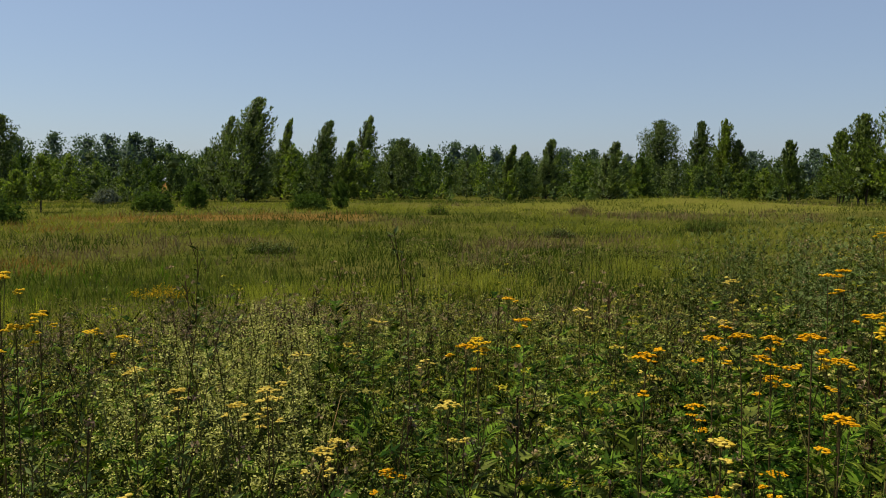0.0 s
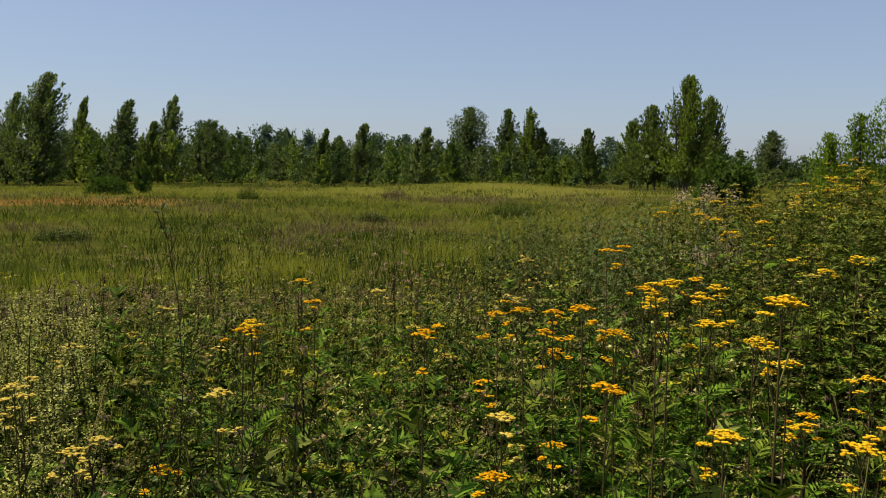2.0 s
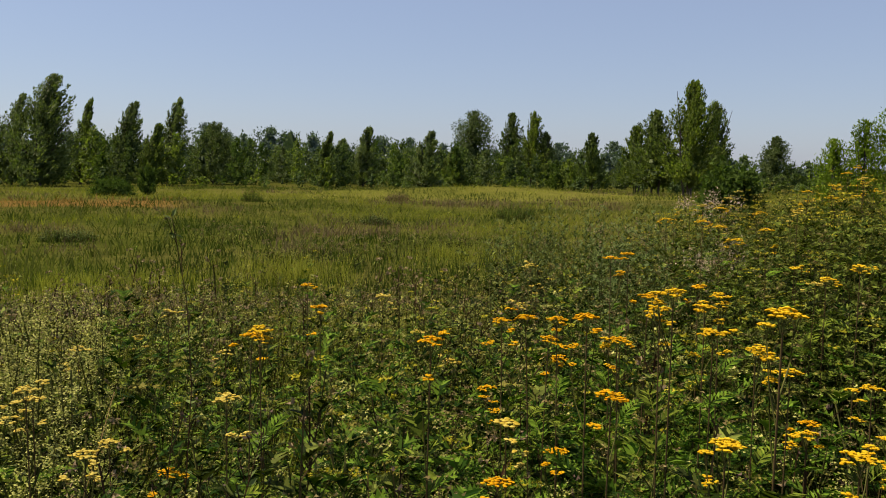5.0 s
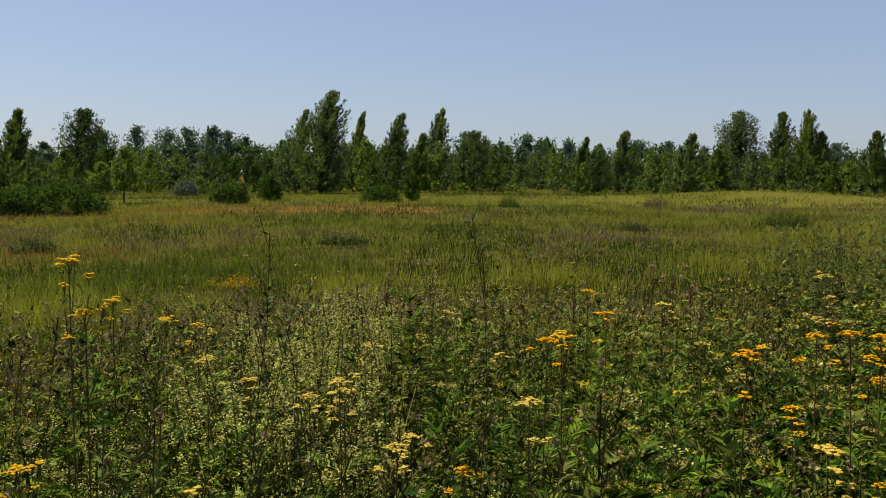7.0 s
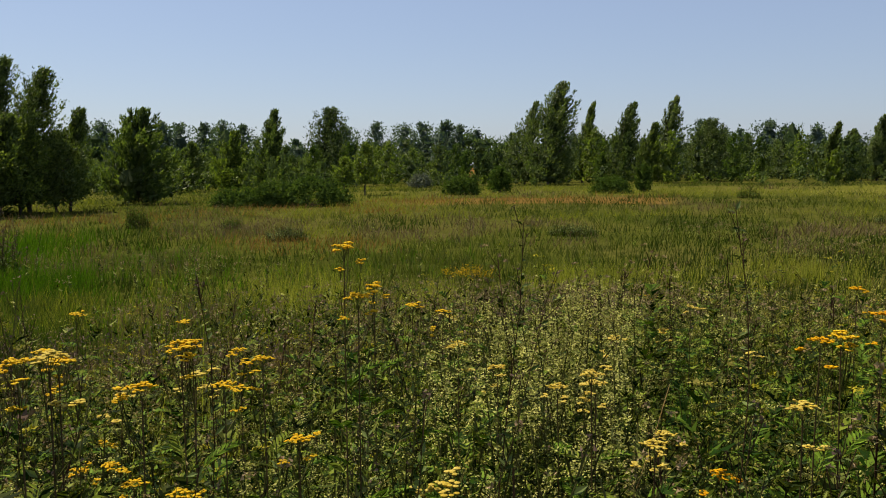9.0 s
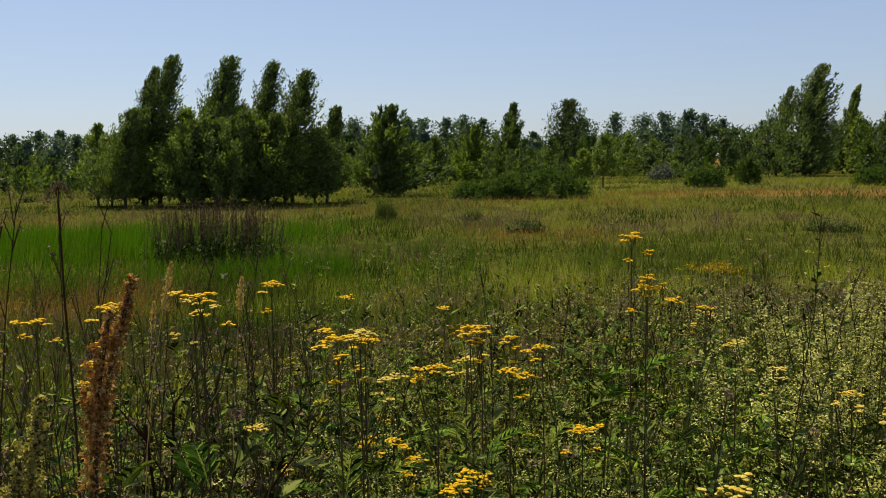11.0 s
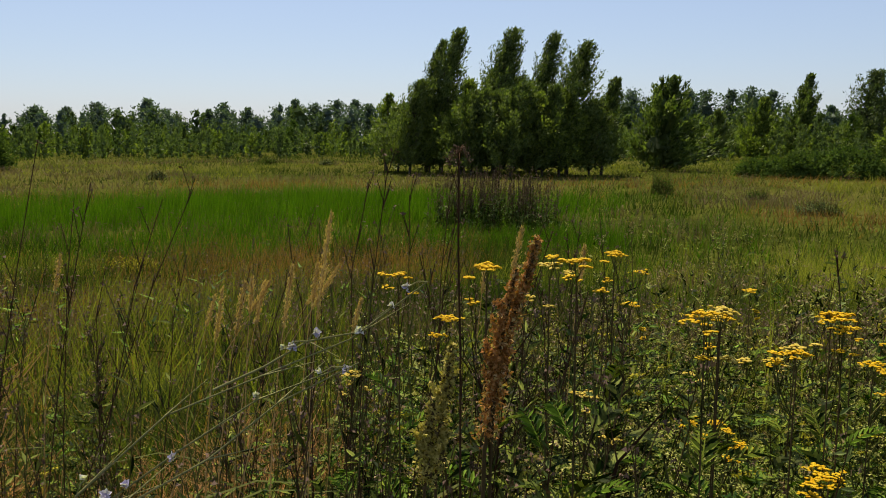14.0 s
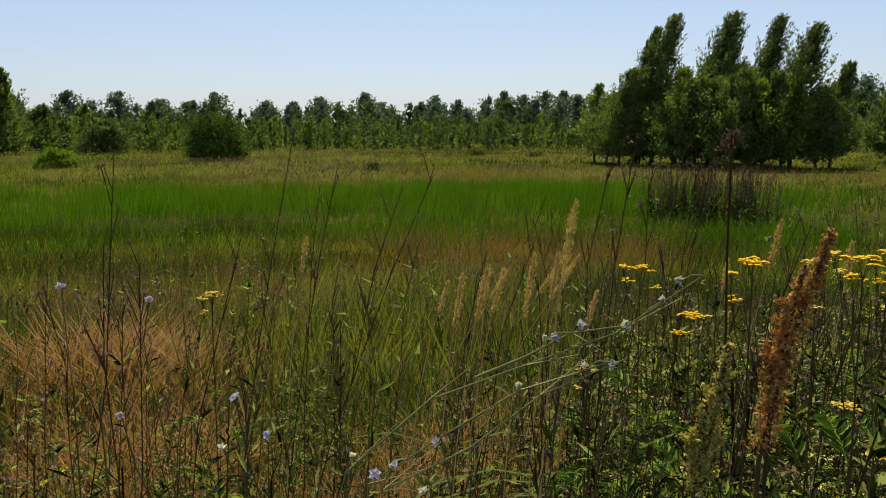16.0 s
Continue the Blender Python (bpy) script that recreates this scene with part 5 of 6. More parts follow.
def marsh_grass():
    rng = np.random.default_rng(27)
    n = 3400
    az, r = rng.uniform(42, 106, n), np.sqrt(rng.uniform(5.5 ** 2, 23 ** 2, n))
    x, y = -np.sin(np.radians(az)) * r, np.cos(np.radians(az)) * r
    tone = zone_noise(x, y, 0.22, 51.0) + 0.5 * zone_noise(x, y, 0.7, 52.0) + rng.normal(0, 0.13, n)
    rust = np.exp(-((r - 17) / 3.4) ** 2) * np.interp(az, [50, 56, 70, 77], [0, 0.85, 0.75, 0.1]) + np.exp(-((r - 11) / 2.6) ** 2) * np.interp(az, [72, 80, 92], [0, 0.75, 0.5])
    kind = np.where(rng.uniform(0, 1, n) < rust, 2, np.where(tone > 0.05, np.where(r < 19, np.where(tone > 0.18, 4, 1), 0), np.where(tone > -0.2, np.where(r > 19, 0, 1), 3)))
    shape = Shape()
    for k, mat in enumerate((REED, GRASS, GRASS_RUST, GRASS_DARK, GRASS_LIME)):
        for v in range(4):
            pick = (kind == k) & (np.arange(n) % 4 == v)
            m = pick.sum()
            t = sward(420 + k * 5 + v, mat, 14, 0.58, 0.20, 0.010, 0.6, SEED_BROWN if k == 2 else None)
            shape.lay(t, x[pick], y[pick], ground(x[pick], y[pick]), rng.uniform(0, 6.28, m), 1.1, rng.normal(0, 0.1, (m, 2)) + [0.08, 0.04], rng.uniform(0.5, 1.15, m))
    tagged(part("marsh_grass", shape), "lush green marsh grass with withered russet tufts", "grass", kind="stuff")


marsh_grass()


def straw_patch():
    rng = np.random.default_rng(19)
    n = 130
    x, y = -5.9 + rng.normal(0, 0.42, n), 0.25 + rng.normal(0, 0.32, n)
    shape = Shape()
    for v in range(4):
        pick = np.arange(n) % 4 == v
        m = pick.sum()
        t = grass_tuft(340 + v, GRASS_TAN if v % 2 else GRASS_RUST, 12, 0.75, 0.12, 0.0058, 1.1)
        shape.lay(t, x[pick], y[pick], ground(x[pick], y[pick]), rng.uniform(0, 6.28, m), 1.0, rng.normal(0, 0.22, (m, 2)), rng.uniform(0.4, 1.1, m))
    tagged(part("dry_grass", shape), "patch of tall dead straw-coloured grass", "grass", kind="stuff")


straw_patch()


def rust_patch():
    rng = np.random.default_rng(23)
    n = 1150
    az, r = rng.normal(77, 11, n), rng.uniform(1.8, 4.6, n)
    x, y = -np.sin(np.radians(az)) * r, np.cos(np.radians(az)) * r
    keep = zone_noise(x, y, 1.2, 12.0) + 0.5 * zone_noise(x, y, 4.0, 13.0) > 0.0
    x, y = x[keep], y[keep]
    n = len(x)
    shape = Shape()
    for v in range(4):
        pick = np.arange(n) % 4 == v
        m = pick.sum()
        t = grass_tuft(380 + v, (RUST_TUFT, GRASS_RUST, RUST_TUFT, GRASS_TAN)[v], 13, 0.40, 0.09, 0.0032, 1.5)
        shape.lay(t, x[pick], y[pick], ground(x[pick], y[pick]), rng.uniform(0, 6.28, m), 1.0, rng.normal(0, 0.15, (m, 2)), rng.uniform(0.7, 1.4, m))
    tagged(part("rust_grass", shape), "low tufts of withered rust-brown grass", "grass", kind="stuff")


rust_patch()


# ---- tansies: dark stems, feathered leaves, flat yellow heads ----
def spray(shape, stalks, rng, at, wide, count, button, mat):
    """A flat-topped head: small plates of buttons on stalks that fan out from the stem's end."""
    plates = max(3, count // 8)
    a = np.arange(plates) * 2.39996 + rng.uniform(0, 6)
    r = wide / 2 * 0.8 * np.sqrt((np.arange(plates) + 0.15) / plates)
    mid = np.stack([r * np.cos(a), r * np.sin(a), 0.036 * wide / 0.082 - 0.8 * r * r / wide + rng.normal(0, 0.003, plates)], 1) + at
    own = np.arange(count) % plates
    b = np.arange(count) * 2.39996
    q = wide * 0.5 / math.sqrt(plates) * np.sqrt((np.arange(count) // plates + 0.3) / max(1, count / plates))
    top = mid[own] + np.stack([q * np.cos(b), q * np.sin(b), -0.25 * q + rng.normal(0, 0.0012, count)], 1)
    knobs(shape, top, button * rng.uniform(0.8, 1.2, count), mat)
    for p in mid:
        tube(stalks, [at - [0, 0, 0.02], (at + p) / 2 - [0, 0, 0.004], p - [0, 0, 0.002]], 0.0010, STEM, 3)


def tansy(seed, mat, leaf_meshes, heads=3, full=True):
    rng = np.random.default_rng(seed)
    root = tagged(new("tansy_plant"), category="flower", group="tansies in the meadow")
    stem, stalks, flower = Shape(STEM_BROWN), Shape(STEM), Shape(mat)
    line = curve((0, 0, -0.03), (rng.normal(0, 0.04), rng.normal(0, 0.04), 1), 1.19, (rng.normal(0, 0.03), rng.normal(0, 0.03), 0), 8)
    line[:, :2] -= line[-1, :2] * np.linspace(0, 1, 8)[:, None]
    tube(stem, line, np.linspace(0.0036, 0.0020, 8), STEM_BROWN, 5)
    spray(flower, stalks, rng, line[-1], 0.082, 56 if full else 20, 0.0052 if full else 0.0078, mat)
    part("flower_head", flower, root)
    for i in range(heads):
        u = rng.uniform(0.84, 0.95)
        p = np.array([np.interp(u, np.linspace(0, 1, 8), line[:, k]) for k in range(3)])
        a = rng.uniform(0, 6.28)
        q = p + np.array([math.cos(a) * 0.055, math.sin(a) * 0.055, rng.uniform(0.06, 0.11)])
        tube(stem, [p, (p + q) / 2 + [math.cos(a) * 0.008, math.sin(a) * 0.008, -0.006], q], 0.0018, STEM, 3)
        flower = Shape(mat)
        spray(flower, stalks, rng, q, rng.uniform(0.03, 0.05), 16 if full else 8, 0.0050 if full else 0.0070, mat)
        part("flower_head", flower, root)
    part("stem", stem, root)
    tagged(part("stalk_fan", stalks, root), kind="stuff")
    for i in range(10):
        u = 0.24 + 0.64 * i / 10
        p = [np.interp(u, np.linspace(0, 1, 8), line[:, k]) for k in range(3)]
        part("leaf", leaf_meshes[(i + seed) % 3], root, place=pose(*p, 0, rng.uniform(-38, -8), math.degrees(i * 2.4 + rng.normal(0, 0.4))) @ Matrix.Scale(1.25 - 0.6 * u, 4))
    return root


def tansies():
    rng = np.random.default_rng(41)
    blades = []
    for i in range(3):
        s = Shape(FERN if i else HERB)
        pinnate(s, np.zeros(3), (1, 0.0, 0.12), 0.19, 9, s.mats[0], rng, 0.3, 0.33)
        blades.append(s.mesh("leaf"))
    kinds = {}
    for name, mat, heads in (("orange", ORANGE, 2), ("yellow", YELLOW, 3), ("pale", PALE, 3)):
        kinds[name] = [tansy(700 + 10 * len(kinds) + v, mat, blades, heads) for v in range(3)]
        kinds[name + "_far"] = [tansy(760 + 10 * len(kinds) + v, mat, blades, heads, False) for v in range(3)]
    words = {"orange": "tansy with flat orange-yellow flower head and dark stem", "yellow": "tansy with bright yellow flower heads and feathered leaves",
             "pale": "tansy with fading cream-yellow flower heads"}
    used = set()

    def stand(kind, x, y, h, w=0.075, placed=False):
        ob = kinds[kind if math.hypot(x, y) < 3.2 and placed else kind + "_far"][rng.integers(3)]
        turn = Matrix.Rotation(rng.uniform(0, 6.28), 4, "Z")
        k, kz = w / 0.082 / ob.scale[0], h / 1.21 / ob.scale[2]
        m = Matrix.Translation((x, y, float(ground(x, y)))) @ turn @ Matrix.Diagonal((k, k, kz, 1))
        flat = k * ob.scale[0] / (kz * ob.scale[2])
        if ob in used:
            ob = copy_thing(ob, m)
        else:
            used.add(ob)
            ob.matrix_basis = m
        for child in ob.children:
            if child.name.startswith(("flower_head", "stalk_fan")):
                child.matrix_basis = Matrix.Translation((0, 0, 1.17 * (1 - flat))) @ Matrix.Diagonal((1, 1, flat, 1))
        tagged(ob, words[kind])

    for kind, rows in (("orange", TANSY_ORANGE), ("yellow", TANSY_BANK), ("yellow", TANSY_YELLOW), ("pale", TANSY_PALE)):
        for x, y, h, w in rows:
            stand(kind, x, y, h, w * (0.88 if kind == "orange" else 0.9), True)
    for i in range(88):
        az, r = rng.uniform(-62, -26), math.sqrt(rng.uniform(3.4 ** 2, 7.4 ** 2))
        x, y = -math.sin(radians(az)) * r, math.cos(radians(az)) * r
        h = float((bank_top(az) - ground(x, y)) * np.interp(r, [3.4, 5.8], [0.74, 0.98])) * rng.uniform(0.86, 1.04)
        stand("pale" if i % 3 == 0 else "yellow", x, y, h, 0.065)
    for kind in kinds:
        for ob in kinds[kind]:
            if ob not in used:
                az, r = rng.uniform(-60, -24), rng.uniform(3.0, 7.0)
                x, y = -math.sin(radians(az)) * r, math.cos(radians(az)) * r
                ob.location = (x, y, float(ground(x, y)))
                ob.scale = (0.9, 0.9, 0.9)
                tagged(ob, words[kind.split("_")[0]])
    for i in range(22):
        az, r = rng.uniform(-20, 44), math.sqrt(rng.uniform(1.9 ** 2, 5.6 ** 2))
        stand("pale" if i % 4 else "yellow", -math.sin(radians(az)) * r, math.cos(radians(az)) * r, rng.uniform(0.7, 1.08))


TANSY_ORANGE = (
    (0.77, 2.01, 1.39, 0.07), (0.77, 2.41, 1.31, 0.07), (0.77, 2.62, 1.26, 0.07), (0.95, 2.68, 1.24, 0.07),
    (0.93, 2.69, 1.18, 0.07), (1.06, 2.51, 1.21, 0.07), (1.00, 2.79, 1.09, 0.07), (0.48, 2.17, 1.32, 0.07),
    (0.80, 2.87, 0.99, 0.07), (0.90, 3.14, 0.82, 0.07), (0.77, 1.88, 1.26, 0.07), (0.56, 1.91, 1.09, 0.07),
    (0.10, 2.54, 1.27, 0.07), (0.31, 3.84, 1.20, 0.07), (0.32, 3.26, 1.21, 0.07), (1.18, 2.58, 1.31, 0.07),
    (-0.11, 2.63, 0.89, 0.07), (0.82, 2.30, 0.99, 0.07), (1.24, 2.98, 1.36, 0.07), (1.60, 3.63, 1.24, 0.07),
    (1.55, 2.36, 0.97, 0.07),
)
TANSY_BANK = (
    (0.84, 1.46, 1.50, 0.07), (0.98, 2.05, 1.43, 0.07), (1.00, 2.15, 1.37, 0.07), (1.18, 2.27, 1.34, 0.07),
    (0.82, 1.56, 1.27, 0.07), (1.10, 2.09, 1.32, 0.07), (1.33, 2.28, 1.22, 0.07), (1.53, 2.11, 1.15, 0.07),
    (1.14, 1.54, 1.28, 0.07), (1.02, 1.51, 1.25, 0.07), (1.37, 2.12, 1.05, 0.07), (1.29, 2.08, 1.22, 0.07),
    (1.47, 2.70, 1.27, 0.07), (1.12, 2.62, 1.18, 0.07),
)
TANSY_YELLOW = (
    (-0.84, 2.02, 1.53, 0.06), (-1.06, 2.64, 1.35, 0.06), (-1.08, 1.83, 1.35, 0.06), (-1.08, 1.68, 1.30, 0.06),
    (-1.05, 1.89, 1.25, 0.06), (-1.08, 2.08, 1.26, 0.06), (-1.39, 2.45, 1.18, 0.06), (-0.91, 1.94, 1.13, 0.06),
    (-1.57, 2.03, 0.95, 0.06), (-0.97, 1.59, 1.12, 0.06), (0.12, 2.30, 1.34, 0.06), (-1.48, 2.11, 0.90, 0.06),
    (-1.55, 2.11, 0.94, 0.06), (-1.09, 1.79, 1.05, 0.06), (-0.80, 2.00, 1.43, 0.06),
    (-1.16, 1.21, 1.50, 0.06), (-1.48, 1.64, 1.44, 0.06), (-1.30, 1.15, 1.48, 0.06), (-1.76, 1.28, 1.39, 0.06),
    (-1.71, 1.37, 1.29, 0.06), (-1.10, 1.82, 1.35, 0.06), (-1.07, 1.40, 1.41, 0.06), (-1.18, 1.59, 1.36, 0.06),
)
TANSY_PALE = (
    (-1.40, 1.38, 1.45, 0.06), (-1.53, 1.70, 1.00, 0.06), (-2.44, 0.51, 1.27, 0.06), (-1.87, 1.23, 1.15, 0.06),
    (-1.57, 1.66, 1.10, 0.06), (-0.87, 2.82, 1.15, 0.07), (-0.42, 2.59, 1.12, 0.07), (-0.23, 2.21, 1.10, 0.07),
    (0.05, 2.23, 1.20, 0.07), (-1.12, 1.51, 1.39, 0.07), (-0.42, 2.53, 1.16, 0.07), (-0.24, 2.55, 1.01, 0.07),
    (-0.79, 2.96, 1.05, 0.07), (-0.56, 2.78, 1.05, 0.07),
)
tansies()


# ---- the rust-brown dock ----
def to_ground(rows, k=12):
    """A line given from its tip downwards, smoothed and carried on to the soil; returned from the foot up."""
    p = np.array(rows)[::-1]
    way = p[0] - p[min(1, len(p) - 1)]
    way = way / max(np.linalg.norm(way), 1e-6)
    z = float(ground(p[0, 0], p[0, 1]))
    foot = p[0] + np.array([way[0], way[1], 0]) * 0.12
    foot[2] = z - 0.02
    p = np.vstack([foot, p])
    d = np.concatenate([[0], np.cumsum(np.linalg.norm(np.diff(p, axis=0), axis=1))])
    u = np.linspace(0, d[-1], k)
    return np.stack([np.interp(u, d, p[:, j]) for j in range(3)], 1)


def seed_spike(shape, rng, rows, count, thick, mat):
    p = np.array(rows)[::-1]
    u = rng.uniform(0, 1, count)
    q = np.stack([np.interp(u * (len(p) - 1), np.arange(len(p)), p[:, j]) for j in range(3)], 1)
    whorl = 0.75 + 0.4 * np.sin(u * 60) + rng.normal(0, 0.25, count)
    ang = rng.uniform(0, 6.28, count)
    q += np.stack([np.cos(ang), np.sin(ang), rng.normal(0, 0.5, count)], 1) * (thick * whorl * (1.15 - 0.75 * u))[:, None]
    ripe = rng.uniform(0, 1, count) < 0.72
    bits(shape, q[ripe], rng.uniform(0.0018, 0.0036, ripe.sum()), mat, rng)
    bits(shape, q[~ripe], rng.uniform(0.0018, 0.0034, (~ripe).sum()), TAN if mat == RUST else STEM_BROWN, rng)
    for i in range(14):
        u = rng.uniform(0.05, 0.85)
        foot = np.array([np.interp(u * (len(p) - 1), np.arange(len(p)), p[:, j]) for j in range(3)])
        a, L = rng.uniform(0, 6.28), thick * rng.uniform(2.0, 4.6) * (1.1 - 0.8 * u)
        w = rng.uniform(0.2, 1, (70, 1))
        twig = foot + np.array([math.cos(a) * 0.45, math.sin(a) * 0.45, 1.0]) * L * w
        bits(shape, twig + rng.normal(0, thick * 0.22, (70, 3)), rng.uniform(0.0018, 0.0034, 70), mat, rng)


DOCK_SPIKE = (
    (-1.030, 1.013, 1.526), (-1.042, 1.002, 1.469), (-1.056, 0.988, 1.402), (-1.066, 0.977, 1.334),
    (-1.075, 0.968, 1.271),
)
DOCK_SIDE_A = (
    (-1.042, 0.988, 1.489), (-1.052, 0.978, 1.430), (-1.058, 0.971, 1.370), (-1.070, 0.974, 1.306),
)
DOCK_SIDE_B = (
    (-1.071, 0.913, 1.399), (-1.076, 0.908, 1.346), (-1.083, 0.900, 1.298), (-1.085, 0.897, 1.230),
)
DOCK_SIDE_C = (
    (-1.070, 0.884, 1.331), (-1.075, 0.878, 1.284), (-1.077, 0.875, 1.230),
)


def dock():
    rng = np.random.default_rng(51)
    root = tagged(new("dock_plant"), "tall dock with dense rust-brown seed spikes", "weed")
    base = Vector(to_ground(DOCK_SPIKE)[0])
    root.location = base
    for i, (rows, mat, count, thick) in enumerate(((DOCK_SPIKE, RUST, 1800, 0.0120), (DOCK_SIDE_A, RUST, 900, 0.0095), (DOCK_SIDE_B, DOCK_GREEN, 1100, 0.011), (DOCK_SIDE_C, DOCK_GREEN, 800, 0.010))):
        stem, seeds = Shape(STEM_DARK), Shape(mat)
        rows = np.array(rows) - np.array(base)
        full = rows + np.array(base)
        tube(stem, to_ground(full) - np.array(base), 0.0030 if i == 0 else 0.0022, STEM_BROWN, 5)
        seed_spike(seeds, rng, rows, count, thick, mat)
        stalk = part("stem", stem, root)
        part("seed_spike", seeds, stalk, "rust-brown seed spike" if mat == RUST else "yellowish green seed spike")
    for i in range(6):
        s = Shape(DOCK_GREEN if i % 2 else HERB)
        a = i * 1.1
        leaves(s, [(0, 0, 0.25 + 0.12 * i)], [(math.cos(a), math.sin(a), 0.4)], [(0, 0, 1)], 0.2, 0.05, s.mats[0])
        part("leaf", s, root)


dock()


# ---- chicory ----
CHICORY_STEM = (
    (-1.091, 0.890, 1.476), (-1.126, 0.845, 1.426), (-1.178, 0.765, 1.378), (-1.201, 0.680, 1.354),
    (-1.211, 0.606, 1.327), (-1.213, 0.539, 1.285), (-1.218, 0.484, 1.239),
)
CHICORY_SIDE_A = (
    (-1.137, 0.830, 1.415), (-1.175, 0.770, 1.402), (-1.202, 0.722, 1.370), (-1.209, 0.663, 1.352),
)
CHICORY_SIDE_B = (
    (-1.107, 0.803, 1.386), (-1.143, 0.745, 1.346), (-1.167, 0.704, 1.328), (-1.153, 0.665, 1.308),
    (-1.176, 0.613, 1.274), (-1.171, 0.538, 1.249),
)
CHICORY_SIDE_C = (
    (-1.117, 0.787, 1.381), (-1.156, 0.723, 1.365), (-1.185, 0.666, 1.330), (-1.187, 0.584, 1.281),
    (-1.207, 0.523, 1.236),
)
CHICORY_FLOWERS = (
    (-1.106, 0.871, 1.469), (-1.116, 0.858, 1.447), (-1.169, 0.780, 1.413), (-1.189, 0.745, 1.395),
    (-1.184, 0.755, 1.396), (-1.131, 0.766, 1.374), (-1.115, 0.791, 1.377), (-1.168, 0.701, 1.348),
    (-1.179, 0.604, 1.292), (-1.209, 0.516, 1.277), (-1.159, 0.544, 1.280), (-1.305, 0.401, 1.332),
    (-1.267, 0.381, 1.286), (-1.260, 0.430, 1.297), (-1.374, 0.278, 1.305), (-1.572, 0.326, 1.404),
    (-1.573, 0.214, 1.430), (-1.148, 0.574, 1.251), (-1.164, 0.526, 1.273), (-1.141, 0.823, 1.415),
)


def blossom(root, base, p, rng, open_wide):
    s = Shape(BLUE if open_wide else WHITE)
    n = 11 if open_wide else 7
    a = np.arange(n) / n * 6.283
    axis = unit(np.array([rng.normal(0.2, 0.4), rng.normal(-0.5, 0.3), rng.uniform(0.2, 0.8)]))
    e1 = unit(np.cross(axis, [0, 0, 1.0]))
    e2 = np.cross(axis, e1)
    spread = rng.uniform(0.55, 1.0) if open_wide else 0.35
    d = (np.cos(a)[:, None] * e1 + np.sin(a)[:, None] * e2) * spread + axis * (0.45 if open_wide else 0.9)
    d = d + rng.normal(0, 0.5, (n, 3))
    leaves(s, np.tile(np.array(p) - base, (n, 1)), d, np.tile(axis, (n, 1)) + rng.normal(0, 0.35, (n, 3)), 0.0075 * rng.uniform(0.6, 1.2, n), 0.0066, s.mats[0], 0.25)
    knobs(s, [np.array(p) - base - axis * 0.004], 0.0024, STEM)
    part("flower", s, root, "open pale blue flower" if open_wide else "closed whitish flower")


def chicory_plants():
    rng = np.random.default_rng(61)
    flowers = [np.array(f) for f in CHICORY_FLOWERS]
    main = flowers[:11] + flowers[17:]
    root = tagged(new("chicory_plant"), "leaning branched chicory with pale blue flowers", "flower", "chicory plants")
    base = to_ground(CHICORY_STEM)[0]
    root.location = base
    lines = []
    for i, rows in enumerate((CHICORY_STEM, CHICORY_SIDE_A, CHICORY_SIDE_B, CHICORY_SIDE_C)):
        s = Shape(STEM_LIGHT)
        line = to_ground(rows, 16) if i != 1 else np.array(rows)[::-1]
        line[1:-1] += rng.normal(0, 0.0032, (len(line) - 2, 3))
        lines.append(line)
        tube(s, line - base, np.linspace(0.0020, 0.0010, len(line)), STEM_LIGHT, 5)
        for j in range(2, len(line) - 1):
            twig = line[j] - base + (line[j + 1] - line[j]) * 0.6 + rng.normal(0, 0.014, 3) + [0, 0, 0.008]
            tube(s, [line[j] - base, twig], np.array([0.0012, 0.0005]), STEM_LIGHT, 3)
        part("stem", s, root)
    near = np.concatenate(lines)
    for i, f in enumerate(main):
        q = near[np.argmin(np.linalg.norm(near - f, axis=1))]
        s = Shape(STEM_LIGHT)
        tube(s, [q - base, (q + f) / 2 - base + [0, 0, 0.004], f - base], 0.0008, STEM_LIGHT, 4)
        blossom(part("flower_stalk", s, root), base, f, rng, i % 2 == 0)
    s = Shape(HERB)
    low = near[near[:, 2] < np.median(near[:, 2])]
    pick = low[rng.integers(0, len(low), 26)]
    leaves(s, pick - base, rng.normal(size=(26, 3)) + [0, 0, 0.6], rng.normal(size=(26, 3)) * 0.4 + [0, 0, 1], 0.035, 0.009, HERB)
    part("leaves", s, root)
    for lot in (flowers[11:14], flowers[14:15], flowers[15:16], flowers[16:17]):
        c = np.mean(lot, axis=0) + rng.normal(0, 0.03, 3)
        base = np.array([c[0], c[1], float(ground(c[0], c[1]))])
        root = tagged(new("chicory_plant"), "thin upright chicory with few pale blue flowers", "flower", "chicory plants")
        root.location = base
        low = min(f[2] for f in lot) - base[2] - 0.10
        s = Shape(STEM_LIGHT)
        trunk = curve((0, 0, -0.02), (rng.normal(0, 0.03), rng.normal(0, 0.03), 1), low, (0, 0, 0), 5)
        tube(s, trunk, 0.0012, STEM, 5)
        part("stem", s, root)
        for i, f in enumerate(lot):
            s = Shape(STEM_LIGHT)
            tube(s, [trunk[-1], trunk[-1] * 0.4 + (f - base) * 0.6 + [0, 0, -0.02], f - base], 0.0009, STEM, 4)
            blossom(part("flower_stalk", s, root), base, f, rng, i != 1)


chicory_plants()

